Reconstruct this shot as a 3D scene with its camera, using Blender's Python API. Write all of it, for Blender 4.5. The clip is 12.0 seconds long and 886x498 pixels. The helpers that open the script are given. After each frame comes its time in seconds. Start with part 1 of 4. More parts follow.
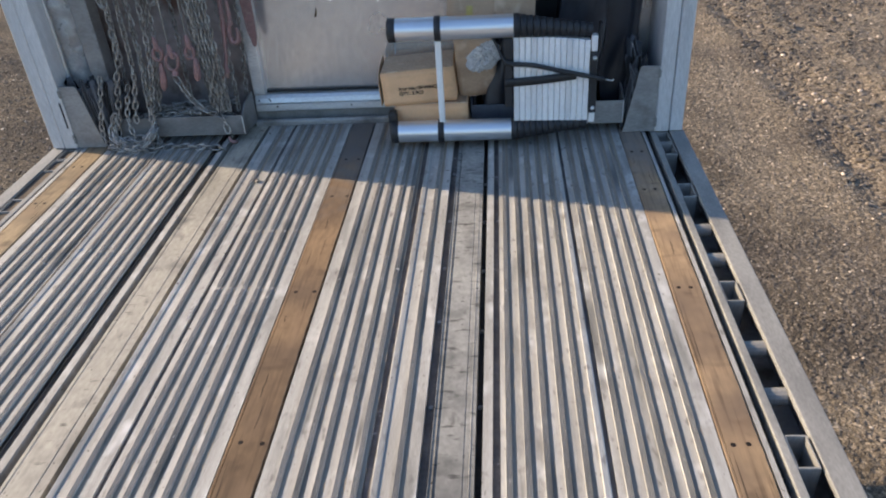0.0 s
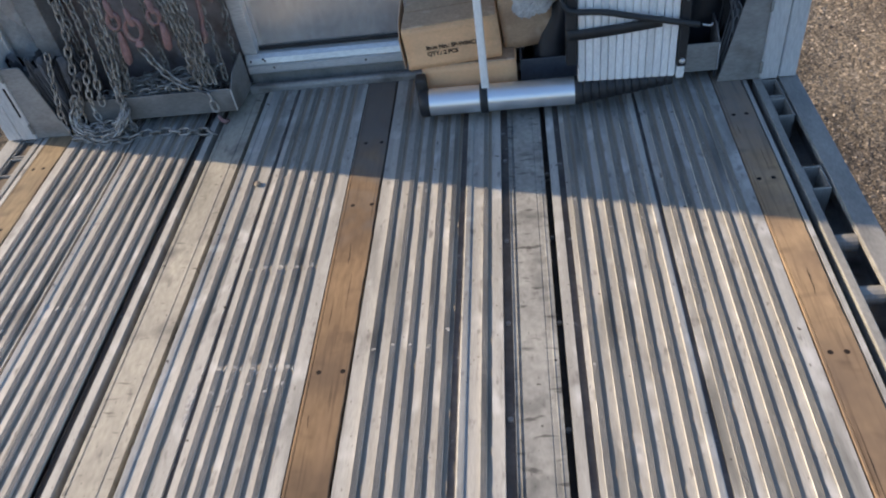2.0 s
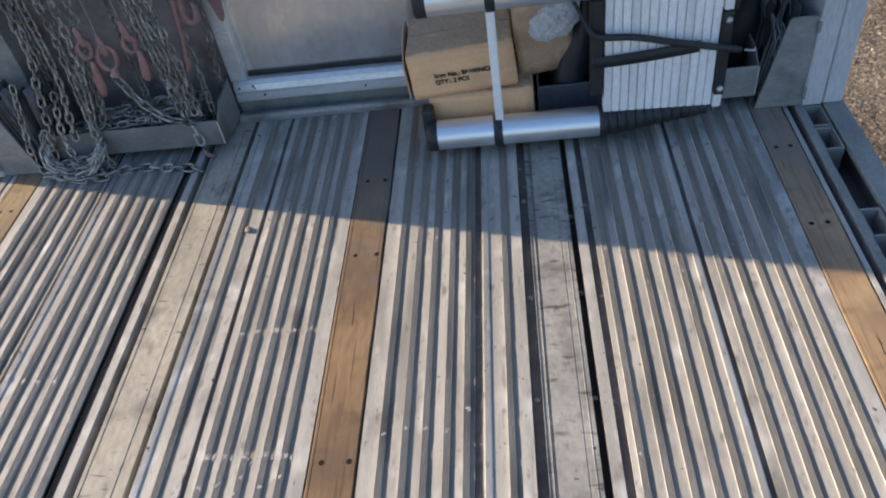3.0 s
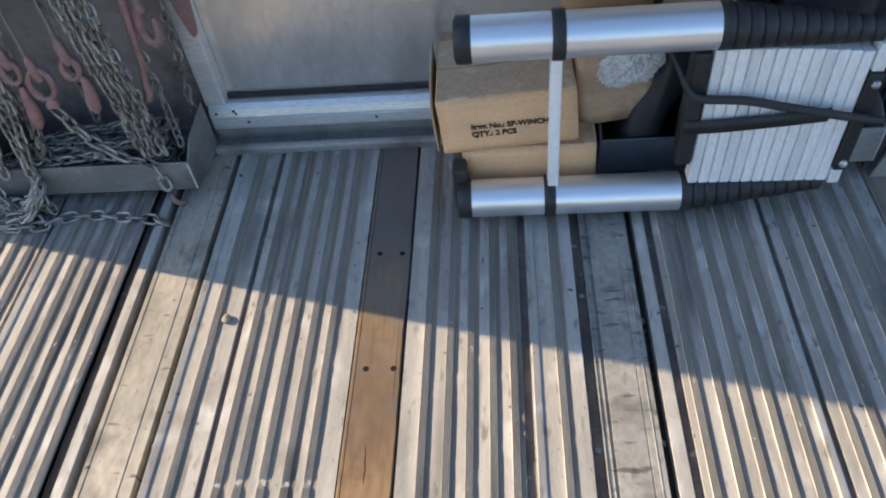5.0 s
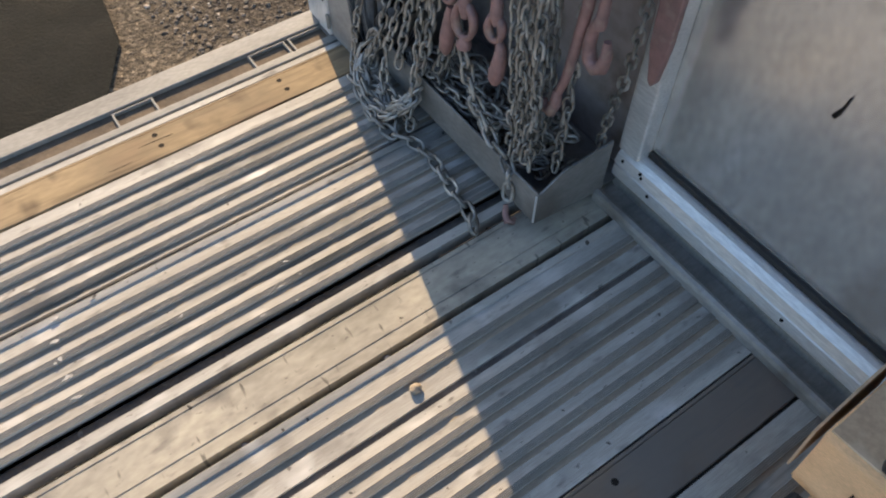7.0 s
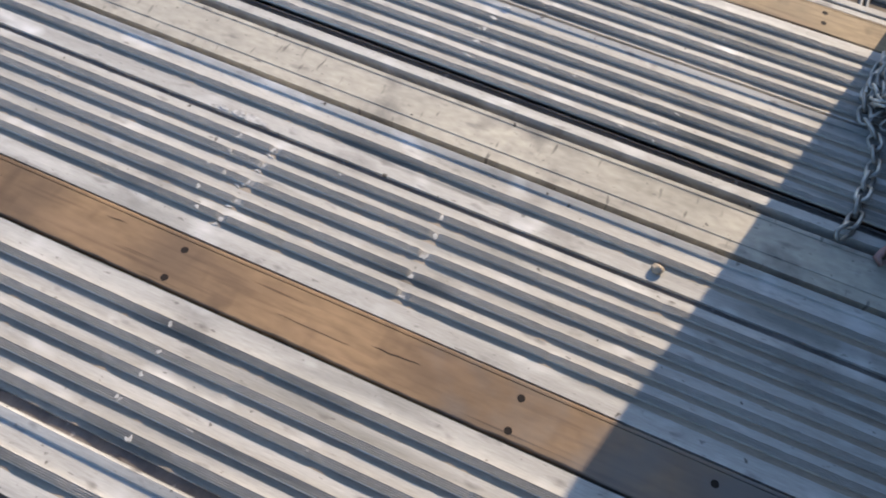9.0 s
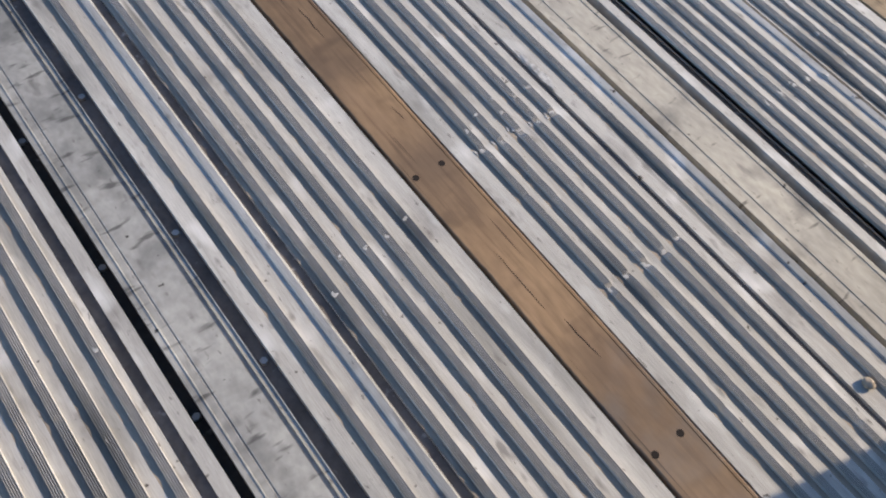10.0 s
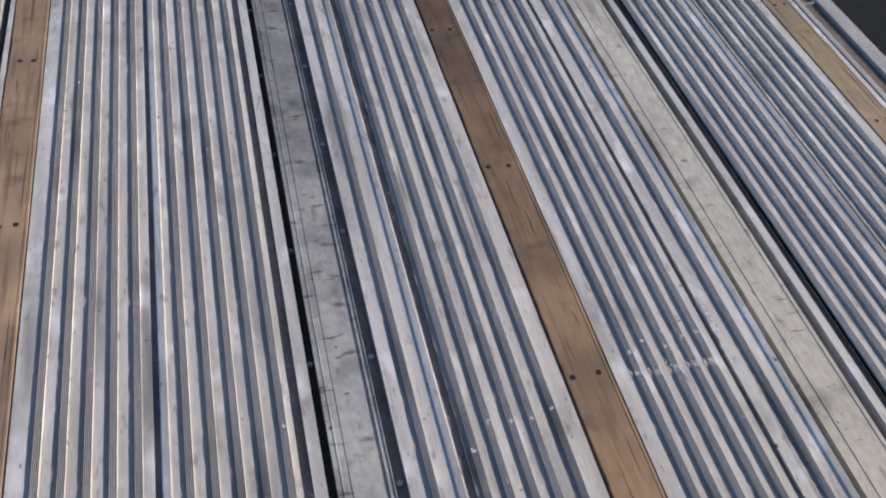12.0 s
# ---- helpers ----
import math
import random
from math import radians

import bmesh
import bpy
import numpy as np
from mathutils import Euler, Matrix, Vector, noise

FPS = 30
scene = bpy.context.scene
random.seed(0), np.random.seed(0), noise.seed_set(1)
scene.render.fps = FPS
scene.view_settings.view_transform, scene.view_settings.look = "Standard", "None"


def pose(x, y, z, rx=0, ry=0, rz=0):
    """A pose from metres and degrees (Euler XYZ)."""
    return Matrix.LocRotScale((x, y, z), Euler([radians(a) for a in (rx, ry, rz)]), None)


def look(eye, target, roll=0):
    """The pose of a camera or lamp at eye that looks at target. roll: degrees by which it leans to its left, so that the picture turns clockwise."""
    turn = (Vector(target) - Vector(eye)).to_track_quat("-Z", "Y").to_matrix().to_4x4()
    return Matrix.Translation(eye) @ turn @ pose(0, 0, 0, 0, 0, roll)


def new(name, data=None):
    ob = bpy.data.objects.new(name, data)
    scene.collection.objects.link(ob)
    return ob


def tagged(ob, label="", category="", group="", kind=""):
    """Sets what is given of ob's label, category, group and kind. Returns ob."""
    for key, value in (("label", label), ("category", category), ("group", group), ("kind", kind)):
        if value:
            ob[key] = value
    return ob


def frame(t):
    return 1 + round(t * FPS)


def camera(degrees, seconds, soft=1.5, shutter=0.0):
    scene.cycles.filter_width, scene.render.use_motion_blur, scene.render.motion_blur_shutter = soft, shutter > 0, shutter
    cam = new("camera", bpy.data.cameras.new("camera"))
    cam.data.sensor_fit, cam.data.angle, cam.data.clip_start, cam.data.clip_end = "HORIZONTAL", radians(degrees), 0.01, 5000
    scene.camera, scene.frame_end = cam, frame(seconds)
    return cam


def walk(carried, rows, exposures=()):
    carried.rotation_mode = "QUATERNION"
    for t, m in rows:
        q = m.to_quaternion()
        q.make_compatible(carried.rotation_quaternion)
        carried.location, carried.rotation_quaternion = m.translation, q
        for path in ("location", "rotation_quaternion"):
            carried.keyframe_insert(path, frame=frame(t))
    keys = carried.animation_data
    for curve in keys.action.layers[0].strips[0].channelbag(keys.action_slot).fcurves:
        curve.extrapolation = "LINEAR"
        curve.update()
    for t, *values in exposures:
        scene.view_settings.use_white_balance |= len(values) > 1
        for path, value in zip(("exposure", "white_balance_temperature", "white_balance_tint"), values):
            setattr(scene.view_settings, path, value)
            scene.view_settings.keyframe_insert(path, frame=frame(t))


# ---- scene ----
cam = camera(60.7, 12.0, soft=2.0, shutter=0.06)
PATH = [
    (0, (0.587, -0.265, 1.273), (0.425, 1.408, 0.19), -4.0),
    (0.5, (0.555, -0.03, 1.265), (0.385, 1.58, 0.091), -5.1),
    (1, (0.596, 0.228, 1.265), (0.401, 1.747, -0.021), -6.7),
    (1.5, (0.58, 0.373, 1.303), (0.337, 1.779, -0.098), -9.0),
    (2, (0.477, 0.47, 1.328), (0.236, 1.906, -0.043), -10.0),
    (2.5, (0.41, 0.552, 1.311), (0.187, 2.006, -0.044), -10.2),
    (3, (0.412, 0.728, 1.288), (0.186, 2.156, -0.094), -10.4),
    (3.2, (0.435, 0.821, 1.284), (0.196, 2.239, -0.106), -10.9),
    (4.8, (0.238, 1.226, 1.23), (0.12, 2.559, -0.256), -6.9),
    (5, (0.266, 1.283, 1.232), (0.088, 2.592, -0.269), -7.7),
    (5.5, (0.284, 1.464, 1.226), (-0.082, 2.715, -0.291), -5.7),
    (6, (0.248, 1.617, 1.201), (-0.312, 2.74, -0.356), -2.9),
    (6.5, (0.156, 1.81, 1.188), (-0.599, 2.733, -0.417), -1.2),
    (6.7, (0.123, 1.854, 1.181), (-0.709, 2.672, -0.444), -0.6),
    (8.3, (0.390, 2.101, 1.099), (-0.779, 2.073, -0.524), 3.5),
    (8.5, (0.417, 2.092, 1.088), (-0.724, 1.974, -0.551), 4.5),
    (9, (0.429, 2.045, 1.041), (-0.598, 1.729, -0.646), 7.8),
    (9.5, (0.484, 2.026, 1.027), (-0.412, 1.528, -0.69), 11.0),
    (10, (0.543, 2.014, 1.045), (-0.222, 1.358, -0.683), 13.3),
    (10.5, (0.578, 1.998, 1.073), (-0.055, 1.218, -0.658), 14.8),
    (11, (0.602, 2.022, 1.131), (0.1, 1.093, -0.568), 13.0),
    (11.5, (0.599, 2.068, 1.219), (0.145, 0.982, -0.395), 10.3),
    (12, (0.577, 2.097, 1.274), (0.123, 0.918, -0.275), 8.4),
]
walk(cam, [(t, look(eye, target, roll)) for t, eye, target, roll in PATH], [(0.0, 1.22, 5750, 10), (2.5, 1.12, 5700, 10), (5.0, 1.45, 5950, 10), (5.5, 1.52, 6000, 10), (6.6, 1.45, 6480, 10), (8.4, 1.30, 5600, 10), (9.0, 1.33, 5540, 10), (10.0, 1.07, 5420, 10), (10.5, 0.97, 5270, 10), (12.0, 0.88, 5270, 11)])

# ---- world, sun and exposure ----
SUN_ELEV, SUN_DIR = radians(24.0), Vector((-0.967, 0.254, 0.0))
world = bpy.data.worlds.new("sky")
scene.world = world
world.use_nodes = True
wn = world.node_tree.nodes
sky = wn.new("ShaderNodeTexSky")
sky.sky_type, sky.sun_disc = "NISHITA", False
sky.dust_density, sky.ozone_density = 1.0, 1.7
sky.sun_elevation, sky.sun_rotation = SUN_ELEV, math.atan2(SUN_DIR.x, SUN_DIR.y)
wn["Background"].inputs["Strength"].default_value = 0.107
world.node_tree.links.new(sky.outputs["Color"], wn["Background"].inputs["Color"])
sun = new("sun", bpy.data.lights.new("sun", "SUN"))
sun.data.energy, sun.data.angle, sun.data.color = 3.95, radians(0.5), (1.0, 0.740, 0.460)
to_sun = Vector((SUN_DIR.x * math.cos(SUN_ELEV), SUN_DIR.y * math.cos(SUN_ELEV), math.sin(SUN_ELEV)))
sun.matrix_world = look(to_sun * 30, (0, 0, 0))


# ---- materials ----
def mat(name, base, second=None, rough=0.5, metal=0.0, scale=8.0, stretch=(1, 1, 1), bump=0.1, fine=90.0, dist=0.002,
        spot=None, spot_scale=3.0, spot_edge=(0.55, 0.7), rand=0.0, coat=0.0, speck=None, marks=()):
    """A weathered surface: two colours mixed by coarse noise, fine grain, stains and fine relief, in metres."""
    m = bpy.data.materials.new(name)
    m.use_nodes = True
    n, l = m.node_tree.nodes, m.node_tree.links
    b = n["Principled BSDF"]
    co = n.new("ShaderNodeTexCoord")
    mp = n.new("ShaderNodeMapping")
    mp.inputs["Scale"].default_value = stretch
    l.new(co.outputs["Object"], mp.inputs["Vector"])

    def noise_at(s, detail=4.0, vec=None):
        t = n.new("ShaderNodeTexNoise")
        t.inputs["Scale"].default_value, t.inputs["Detail"].default_value = s, detail
        l.new(vec or mp.outputs["Vector"], t.inputs["Vector"])
        return t.outputs["Fac"]

    def ramp(fac, lo, hi):
        r = n.new("ShaderNodeMapRange")
        r.inputs["From Min"].default_value, r.inputs["From Max"].default_value = lo, hi
        l.new(fac, r.inputs["Value"])
        return r.outputs["Result"]

    def mix(fac, a, c, kind="MIX"):
        x = n.new("ShaderNodeMix")
        x.data_type, x.blend_type = "RGBA", kind
        if isinstance(fac, float):
            x.inputs[0].default_value = fac
        else:
            l.new(fac, x.inputs[0])
        for i, v in ((6, a), (7, c)):
            if isinstance(v, tuple):
                x.inputs[i].default_value = (*v, 1)
            else:
                l.new(v, x.inputs[i])
        return x.outputs[2]

    second = second or tuple(0.75 * c for c in base)
    col = mix(ramp(noise_at(scale), 0.35, 0.65), base, second)
    grain = noise_at(fine, 3.0)
    col = mix(ramp(grain, 0.3, 0.7), col, mix(0.22, col, (0.0, 0.0, 0.0)))
    if spot:
        col = mix(ramp(noise_at(spot_scale, 6.0, co.outputs["Object"]), *spot_edge), col, spot)
    if speck:
        col = mix(ramp(noise_at(48.0, 2.0, co.outputs["Object"]), 0.71, 0.76), col, speck)
    for i, (colour, size, lo, hi) in enumerate(marks):
        sm = n.new("ShaderNodeMapping")
        sm.inputs["Scale"].default_value, sm.inputs["Location"].default_value = size, (3.7 * i, 1.9 * i, 0)
        l.new(co.outputs["Object"], sm.inputs["Vector"])
        col = mix(ramp(noise_at(1.0, 2.0, sm.outputs["Vector"]), lo, hi), col, mix(0.7, col, colour))
    if rand:
        oi = n.new("ShaderNodeObjectInfo")
        v = n.new("ShaderNodeMapRange")
        v.inputs["To Min"].default_value, v.inputs["To Max"].default_value = 1 - rand, 1 + rand
        l.new(oi.outputs["Random"], v.inputs["Value"])
        h = n.new("ShaderNodeHueSaturation")
        l.new(v.outputs["Result"], h.inputs["Value"])
        l.new(col, h.inputs["Color"])
        col = h.outputs["Color"]
    l.new(col, b.inputs["Base Color"])
    rr = n.new("ShaderNodeMapRange")
    rr.inputs["To Min"].default_value, rr.inputs["To Max"].default_value = max(0.05, rough - 0.12), min(1.0, rough + 0.12)
    l.new(noise_at(scale * 2.3), rr.inputs["Value"])
    l.new(rr.outputs["Result"], b.inputs["Roughness"])
    b.inputs["Metallic"].default_value = metal
    b.inputs["Coat Weight"].default_value = coat
    b.inputs["Specular IOR Level"].default_value = 0.25 if rough > 0.7 else 0.5
    if bump:
        bp = n.new("ShaderNodeBump")
        bp.inputs["Strength"].default_value, bp.inputs["Distance"].default_value = bump, dist
        l.new(grain, bp.inputs["Height"])
        l.new(bp.outputs["Normal"], b.inputs["Normal"])
    return m


GRIME = ((0.035, 0.04, 0.037), (13, 2.0, 1), 0.57, 0.80)
SMEAR = ((0.03, 0.033, 0.033), (36, 2.6, 1), 0.64, 0.80)
BRIGHT = ((0.72, 0.71, 0.69), (14, 9, 1), 0.58, 0.80)
BLOTCH = (((0.15, 0.14, 0.13), (45, 17, 1), 0.62, 0.75), ((0.13, 0.12, 0.11), (120, 40, 1), 0.68, 0.74))
M_FLAT = mat("weathered_aluminium", (0.51, 0.49, 0.448), (0.375, 0.359, 0.325), 0.78, 0.12, 3.0, (9, 0.6, 1), 0.25, 60, 0.0006,
             (0.14, 0.13, 0.12), 5.0, (0.60, 0.80), speck=(0.09, 0.08, 0.07), marks=(BRIGHT, GRIME, SMEAR, *BLOTCH))
# ribs: slightly darker copy of the flat metal, part of their self-shade
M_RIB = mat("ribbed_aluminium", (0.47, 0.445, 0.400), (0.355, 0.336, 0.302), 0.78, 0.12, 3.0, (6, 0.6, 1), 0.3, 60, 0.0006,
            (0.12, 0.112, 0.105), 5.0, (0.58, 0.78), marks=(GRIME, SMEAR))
# strip beyond each rib: dirt, with the rib's shadow darkened into its colour
M_RIBSIDE = mat("shade_and_dirt_along_ribs", (0.375, 0.318, 0.248), (0.275, 0.231, 0.18), 0.85, 0.08, 4.0, (6, 1.0, 1), 0.3, 60, 0.0008, marks=(GRIME,))
# rib tooth grooves: self-shade put into a darker copy of the rib metal
M_GROOVE = mat("shaded_rib_grooves", (0.35, 0.330, 0.297), (0.262, 0.247, 0.222), 0.85, 0.05, 4.0, (6, 1.0, 1), 0.3, 60, 0.0008, marks=(GRIME,))
M_BAND = mat("dull_aluminium", (0.46, 0.425, 0.35), (0.35, 0.325, 0.275), 0.8, 0.1, 5.0, (2, 0.8, 1), 0.2, 40, 0.001,
             (0.11, 0.105, 0.10), 7.0, (0.58, 0.74), speck=(0.05, 0.045, 0.04), marks=(GRIME, *BLOTCH, ((0.06, 0.055, 0.05), (16, 60, 1), 0.65, 0.73)))
M_TRACK = mat("grey_track_aluminium", (0.40, 0.388, 0.352), (0.295, 0.288, 0.268), 0.72, 0.15, 5.0, (2, 1.5, 1), 0.2, 40, 0.001,
              (0.13, 0.128, 0.12), 9.0, (0.52, 0.70), speck=(0.05, 0.045, 0.04), marks=(GRIME, *BLOTCH, ((0.045, 0.042, 0.04), (16, 55, 1), 0.61, 0.70)))
M_RAIL = mat("rail_aluminium", (0.34, 0.328, 0.30), (0.24, 0.232, 0.215), 0.78, 0.1, 4.0, (3, 1, 1), 0.15, 60, 0.0006)
M_POST = mat("brushed_post_aluminium", (0.80, 0.795, 0.79), (0.66, 0.655, 0.65), 0.4, 0.3, 3.0, (4, 4, 0.6), 0.12, 70, 0.0006,
             (0.32, 0.31, 0.30), 3.0, (0.6, 0.8))
M_PANEL = mat("satin_aluminium_sheet", (0.858, 0.831, 0.797), (0.814, 0.788, 0.757), 0.26, 0.75, 1.4, (1, 1, 0.5), 0.04, 90, 0.0005,
              (0.62, 0.605, 0.585), 2.2, (0.45, 0.95))
M_POLISH = mat("polished_aluminium", (0.90, 0.895, 0.885), (0.78, 0.775, 0.765), 0.36, 0.55, 3.0, (1, 6, 6), 0.10, 50, 0.0005)
M_MIRROR = mat("bright_rippled_sheet", (0.92, 0.91, 0.90), (0.84, 0.84, 0.83), 0.28, 0.4, 4.0, (1, 1, 1), 0.0)
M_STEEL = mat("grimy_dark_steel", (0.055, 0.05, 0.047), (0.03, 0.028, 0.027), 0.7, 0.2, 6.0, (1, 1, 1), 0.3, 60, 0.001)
M_PLATE = mat("grimy_tray_plate", (0.403, 0.388, 0.37), (0.302, 0.291, 0.278), 0.5, 0.3, 6.0, (1, 1, 2), 0.2, 70, 0.0008,
              (0.10, 0.08, 0.065), 6.0, (0.55, 0.75))
M_TRAY = mat("dark_grimy_tray", (0.264, 0.255, 0.242), (0.18, 0.175, 0.167), 0.6, 0.25, 6.0, (1, 1, 2), 0.25, 70, 0.0008,
             (0.11, 0.095, 0.085), 6.0, (0.52, 0.75))
M_RUSTPLATE = mat("rusty_back_plate", (0.385, 0.315, 0.290), (0.285, 0.242, 0.222), 0.75, 0.1, 5.0, (1, 1, 1), 0.4, 40, 0.001,
                  (0.15, 0.085, 0.062), 5.0, (0.55, 0.7))
def weathered_end(m, y_worn, y_new, least, lump):
    """Darker, longer weathered towards the tail of the deck, with an uneven edge."""
    n, l = m.node_tree.nodes, m.node_tree.links
    co, xyz, nz = n.new("ShaderNodeTexCoord"), n.new("ShaderNodeSeparateXYZ"), n.new("ShaderNodeTexNoise")
    nz.inputs["Scale"].default_value, nz.inputs["Detail"].default_value = lump, 5.0
    l.new(co.outputs["Object"], xyz.inputs["Vector"])
    l.new(co.outputs["Object"], nz.inputs["Vector"])
    ad, mr, mx = n.new("ShaderNodeMath"), n.new("ShaderNodeMapRange"), n.new("ShaderNodeMix")
    ad.operation = "MULTIPLY_ADD"
    ad.inputs[1].default_value = 1.6
    l.new(nz.outputs["Fac"], ad.inputs[0])
    l.new(xyz.outputs["Y"], ad.inputs[2])
    mr.inputs["From Min"].default_value, mr.inputs["From Max"].default_value = y_worn + 0.8, y_new + 0.8
    mr.inputs["To Min"].default_value, mr.inputs["To Max"].default_value = least, 1.0
    l.new(ad.outputs[0], mr.inputs["Value"])
    mx.data_type, mx.blend_type = "RGBA", "MULTIPLY"
    mx.inputs[0].default_value = 1.0
    base = m.node_tree.nodes["Principled BSDF"].inputs["Base Color"]
    l.new(base.links[0].from_socket, mx.inputs[6])
    l.new(mr.outputs["Result"], mx.inputs[7])
    l.new(mx.outputs[2], base)
    return m


def wood(name, base, second, stain, least):
    return weathered_end(mat(name, base, second, 0.85, 0.0, 3.5, (2.6, 0.7, 2), 0.3, 34, 0.0015, stain, 3.2, (0.42, 0.66),
               marks=(((0.02, 0.012, 0.008), (85, 2.2, 1), 0.66, 0.70), ((0.07, 0.045, 0.03), (70, 3.5, 1), 0.54, 0.78), ((0.06, 0.04, 0.028), (9, 15, 1), 0.60, 0.80), ((0.27, 0.18, 0.11), (14, 6, 1), 0.58, 0.85))), 0.3, 1.45, least, 2.5)


def shaded_end(m, y_lit, y_shaded, shade_grey, most):
    """Greys the wood as the headboard's shade does, by colour, with an uneven edge."""
    n, l = m.node_tree.nodes, m.node_tree.links
    co, xyz, nz = n.new("ShaderNodeTexCoord"), n.new("ShaderNodeSeparateXYZ"), n.new("ShaderNodeTexNoise")
    nz.inputs["Scale"].default_value, nz.inputs["Detail"].default_value = 11.0, 5.0
    l.new(co.outputs["Object"], xyz.inputs["Vector"])
    l.new(co.outputs["Object"], nz.inputs["Vector"])
    ad, mr, mx = n.new("ShaderNodeMath"), n.new("ShaderNodeMapRange"), n.new("ShaderNodeMix")
    ad.operation = "MULTIPLY_ADD"
    ad.inputs[1].default_value = 0.9
    l.new(nz.outputs["Fac"], ad.inputs[0])
    l.new(xyz.outputs["Y"], ad.inputs[2])
    mr.inputs["From Min"].default_value, mr.inputs["From Max"].default_value = y_lit + 0.45, y_shaded + 0.45
    mr.inputs["To Max"].default_value = most
    l.new(ad.outputs[0], mr.inputs["Value"])
    mx.data_type = "RGBA"
    base = m.node_tree.nodes["Principled BSDF"].inputs["Base Color"]
    l.new(mr.outputs["Result"], mx.inputs[0])
    l.new(base.links[0].from_socket, mx.inputs[6])
    mx.inputs[7].default_value = (*shade_grey, 1)
    l.new(mx.outputs[2], base)
    return m


for worn in (M_FLAT, M_RIB, M_RIBSIDE, M_GROOVE, M_BAND):
    weathered_end(worn, -0.45, 0.40, 0.54, 9.0)
weathered_end(M_TRACK, 0.2, 1.5, 0.5, 5.0)
M_WOOD_PALE = wood("pale_worn_hardwood", (0.36, 0.268, 0.155), (0.285, 0.212, 0.125), (0.18, 0.135, 0.085), 0.75)
M_WOOD_BROWN = wood("brown_worn_hardwood", (0.296, 0.196, 0.108), (0.205, 0.136, 0.079), (0.112, 0.078, 0.052), 0.42)
M_WOOD_GOLD = wood("golden_worn_hardwood", (0.47, 0.325, 0.185), (0.36, 0.248, 0.142), (0.19, 0.135, 0.09), 0.72)
shaded_end(M_WOOD_BROWN, 1.98, 2.42, (0.150, 0.143, 0.136), 0.75)
shaded_end(M_WOOD_GOLD, 1.95, 2.5, (0.235, 0.218, 0.200), 0.6)
M_SLOT = mat("brown_grime", (0.085, 0.072, 0.063), (0.05, 0.044, 0.04), 0.9, 0.0, 14.0, (1, 1, 1), 0.6, 90, 0.002, (0.17, 0.15, 0.13), 28.0, (0.64, 0.72))
M_GRIT = mat("grey_brown_grit", (0.19, 0.17, 0.155), (0.12, 0.107, 0.10), 0.9, 0.0, 14.0, (1, 1, 1), 0.6, 90, 0.002, (0.32, 0.30, 0.28), 40.0, (0.66, 0.74))
M_HOLE = mat("dark_screw", (0.012, 0.009, 0.008), (0.02, 0.014, 0.01), 0.9, 0.0)
M_CHAIN = mat("galvanised_chain", (0.44, 0.424, 0.395), (0.262, 0.250, 0.232), 0.42, 0.5, 30.0, (1, 1, 1), 0.3, 200, 0.0006,
              (0.22, 0.17, 0.12), 9.0, (0.52, 0.70), rand=0.35)
M_RED = mat("rusty_red_paint", (0.351, 0.195, 0.179), (0.221, 0.137, 0.124), 0.55, 0.15, 24.0, (1, 1, 1), 0.8, 90, 0.002,
            (0.34, 0.24, 0.20), 26.0, (0.55, 0.68))
M_SCUFF = mat("scraped_bright_aluminium", (0.50, 0.485, 0.46), (0.36, 0.35, 0.33), 0.8, 0.1, 90.0)
M_KRAFT = mat("kraft_cardboard", (0.88, 0.545, 0.295), (0.80, 0.49, 0.265), 0.85, 0.0, 5.0, (1, 1, 6), 0.2, 120, 0.0006,
              (0.42, 0.28, 0.17), 5.0, (0.62, 0.8))
M_KRAFT_OLD = mat("dusty_cardboard", (0.60, 0.425, 0.275), (0.49, 0.35, 0.23), 0.85, 0.0, 5.0, (1, 1, 4), 0.2, 120, 0.0006,
                  (0.27, 0.18, 0.12), 6.0, (0.55, 0.75), marks=(((0.72, 0.56, 0.40), (14, 14, 9), 0.60, 0.72),))
M_INK = mat("black_print", (0.02, 0.018, 0.016), (0.03, 0.025, 0.02), 0.8)
M_TAPE = mat("yellow_sticker", (0.62, 0.50, 0.15), (0.54, 0.43, 0.16), 0.6, 0.0, 40.0)
M_TUBE = mat("anodised_ladder_tube", (0.93, 0.94, 0.95), (0.90, 0.91, 0.93), 0.36, 0.85, 0.5, (1, 1, 1), 0.0, 2.0)
M_RUNG = mat("bare_ladder_rung", (0.95, 0.94, 0.92), (0.88, 0.87, 0.85), 0.45, 0.15, 6.0, (8, 1, 1), 0.1, 80, 0.0005, rand=0.1)
M_PLASTIC = mat("black_plastic", (0.018, 0.018, 0.02), (0.026, 0.026, 0.028), 0.55, 0.0, 20.0, (1, 1, 1), 0.2, 200, 0.0005)
M_RUBBER = mat("black_rubber", (0.02, 0.02, 0.021), (0.032, 0.031, 0.03), 0.6, 0.0, 16.0, (1, 1, 1), 0.3, 120, 0.0008)
M_TARP = mat("black_vinyl_tarp", (0.018, 0.02, 0.026), (0.03, 0.032, 0.04), 0.38, 0.0, 7.0, (1, 1, 1), 0.3, 40, 0.002)
M_TRAYBLACK = mat("black_painted_steel", (0.10, 0.11, 0.135), (0.14, 0.15, 0.175), 0.35, 0.25, 9.0, (1, 1, 1), 0.2, 60, 0.001, (0.10, 0.10, 0.105), 9.0, (0.6, 0.75))
M_STRAP = mat("grey_webbing", (0.158, 0.16, 0.168), (0.0995, 0.0995, 0.108), 0.75, 0.0, 20.0, (1, 1, 1), 0.4, 260, 0.0008, rand=0.8)
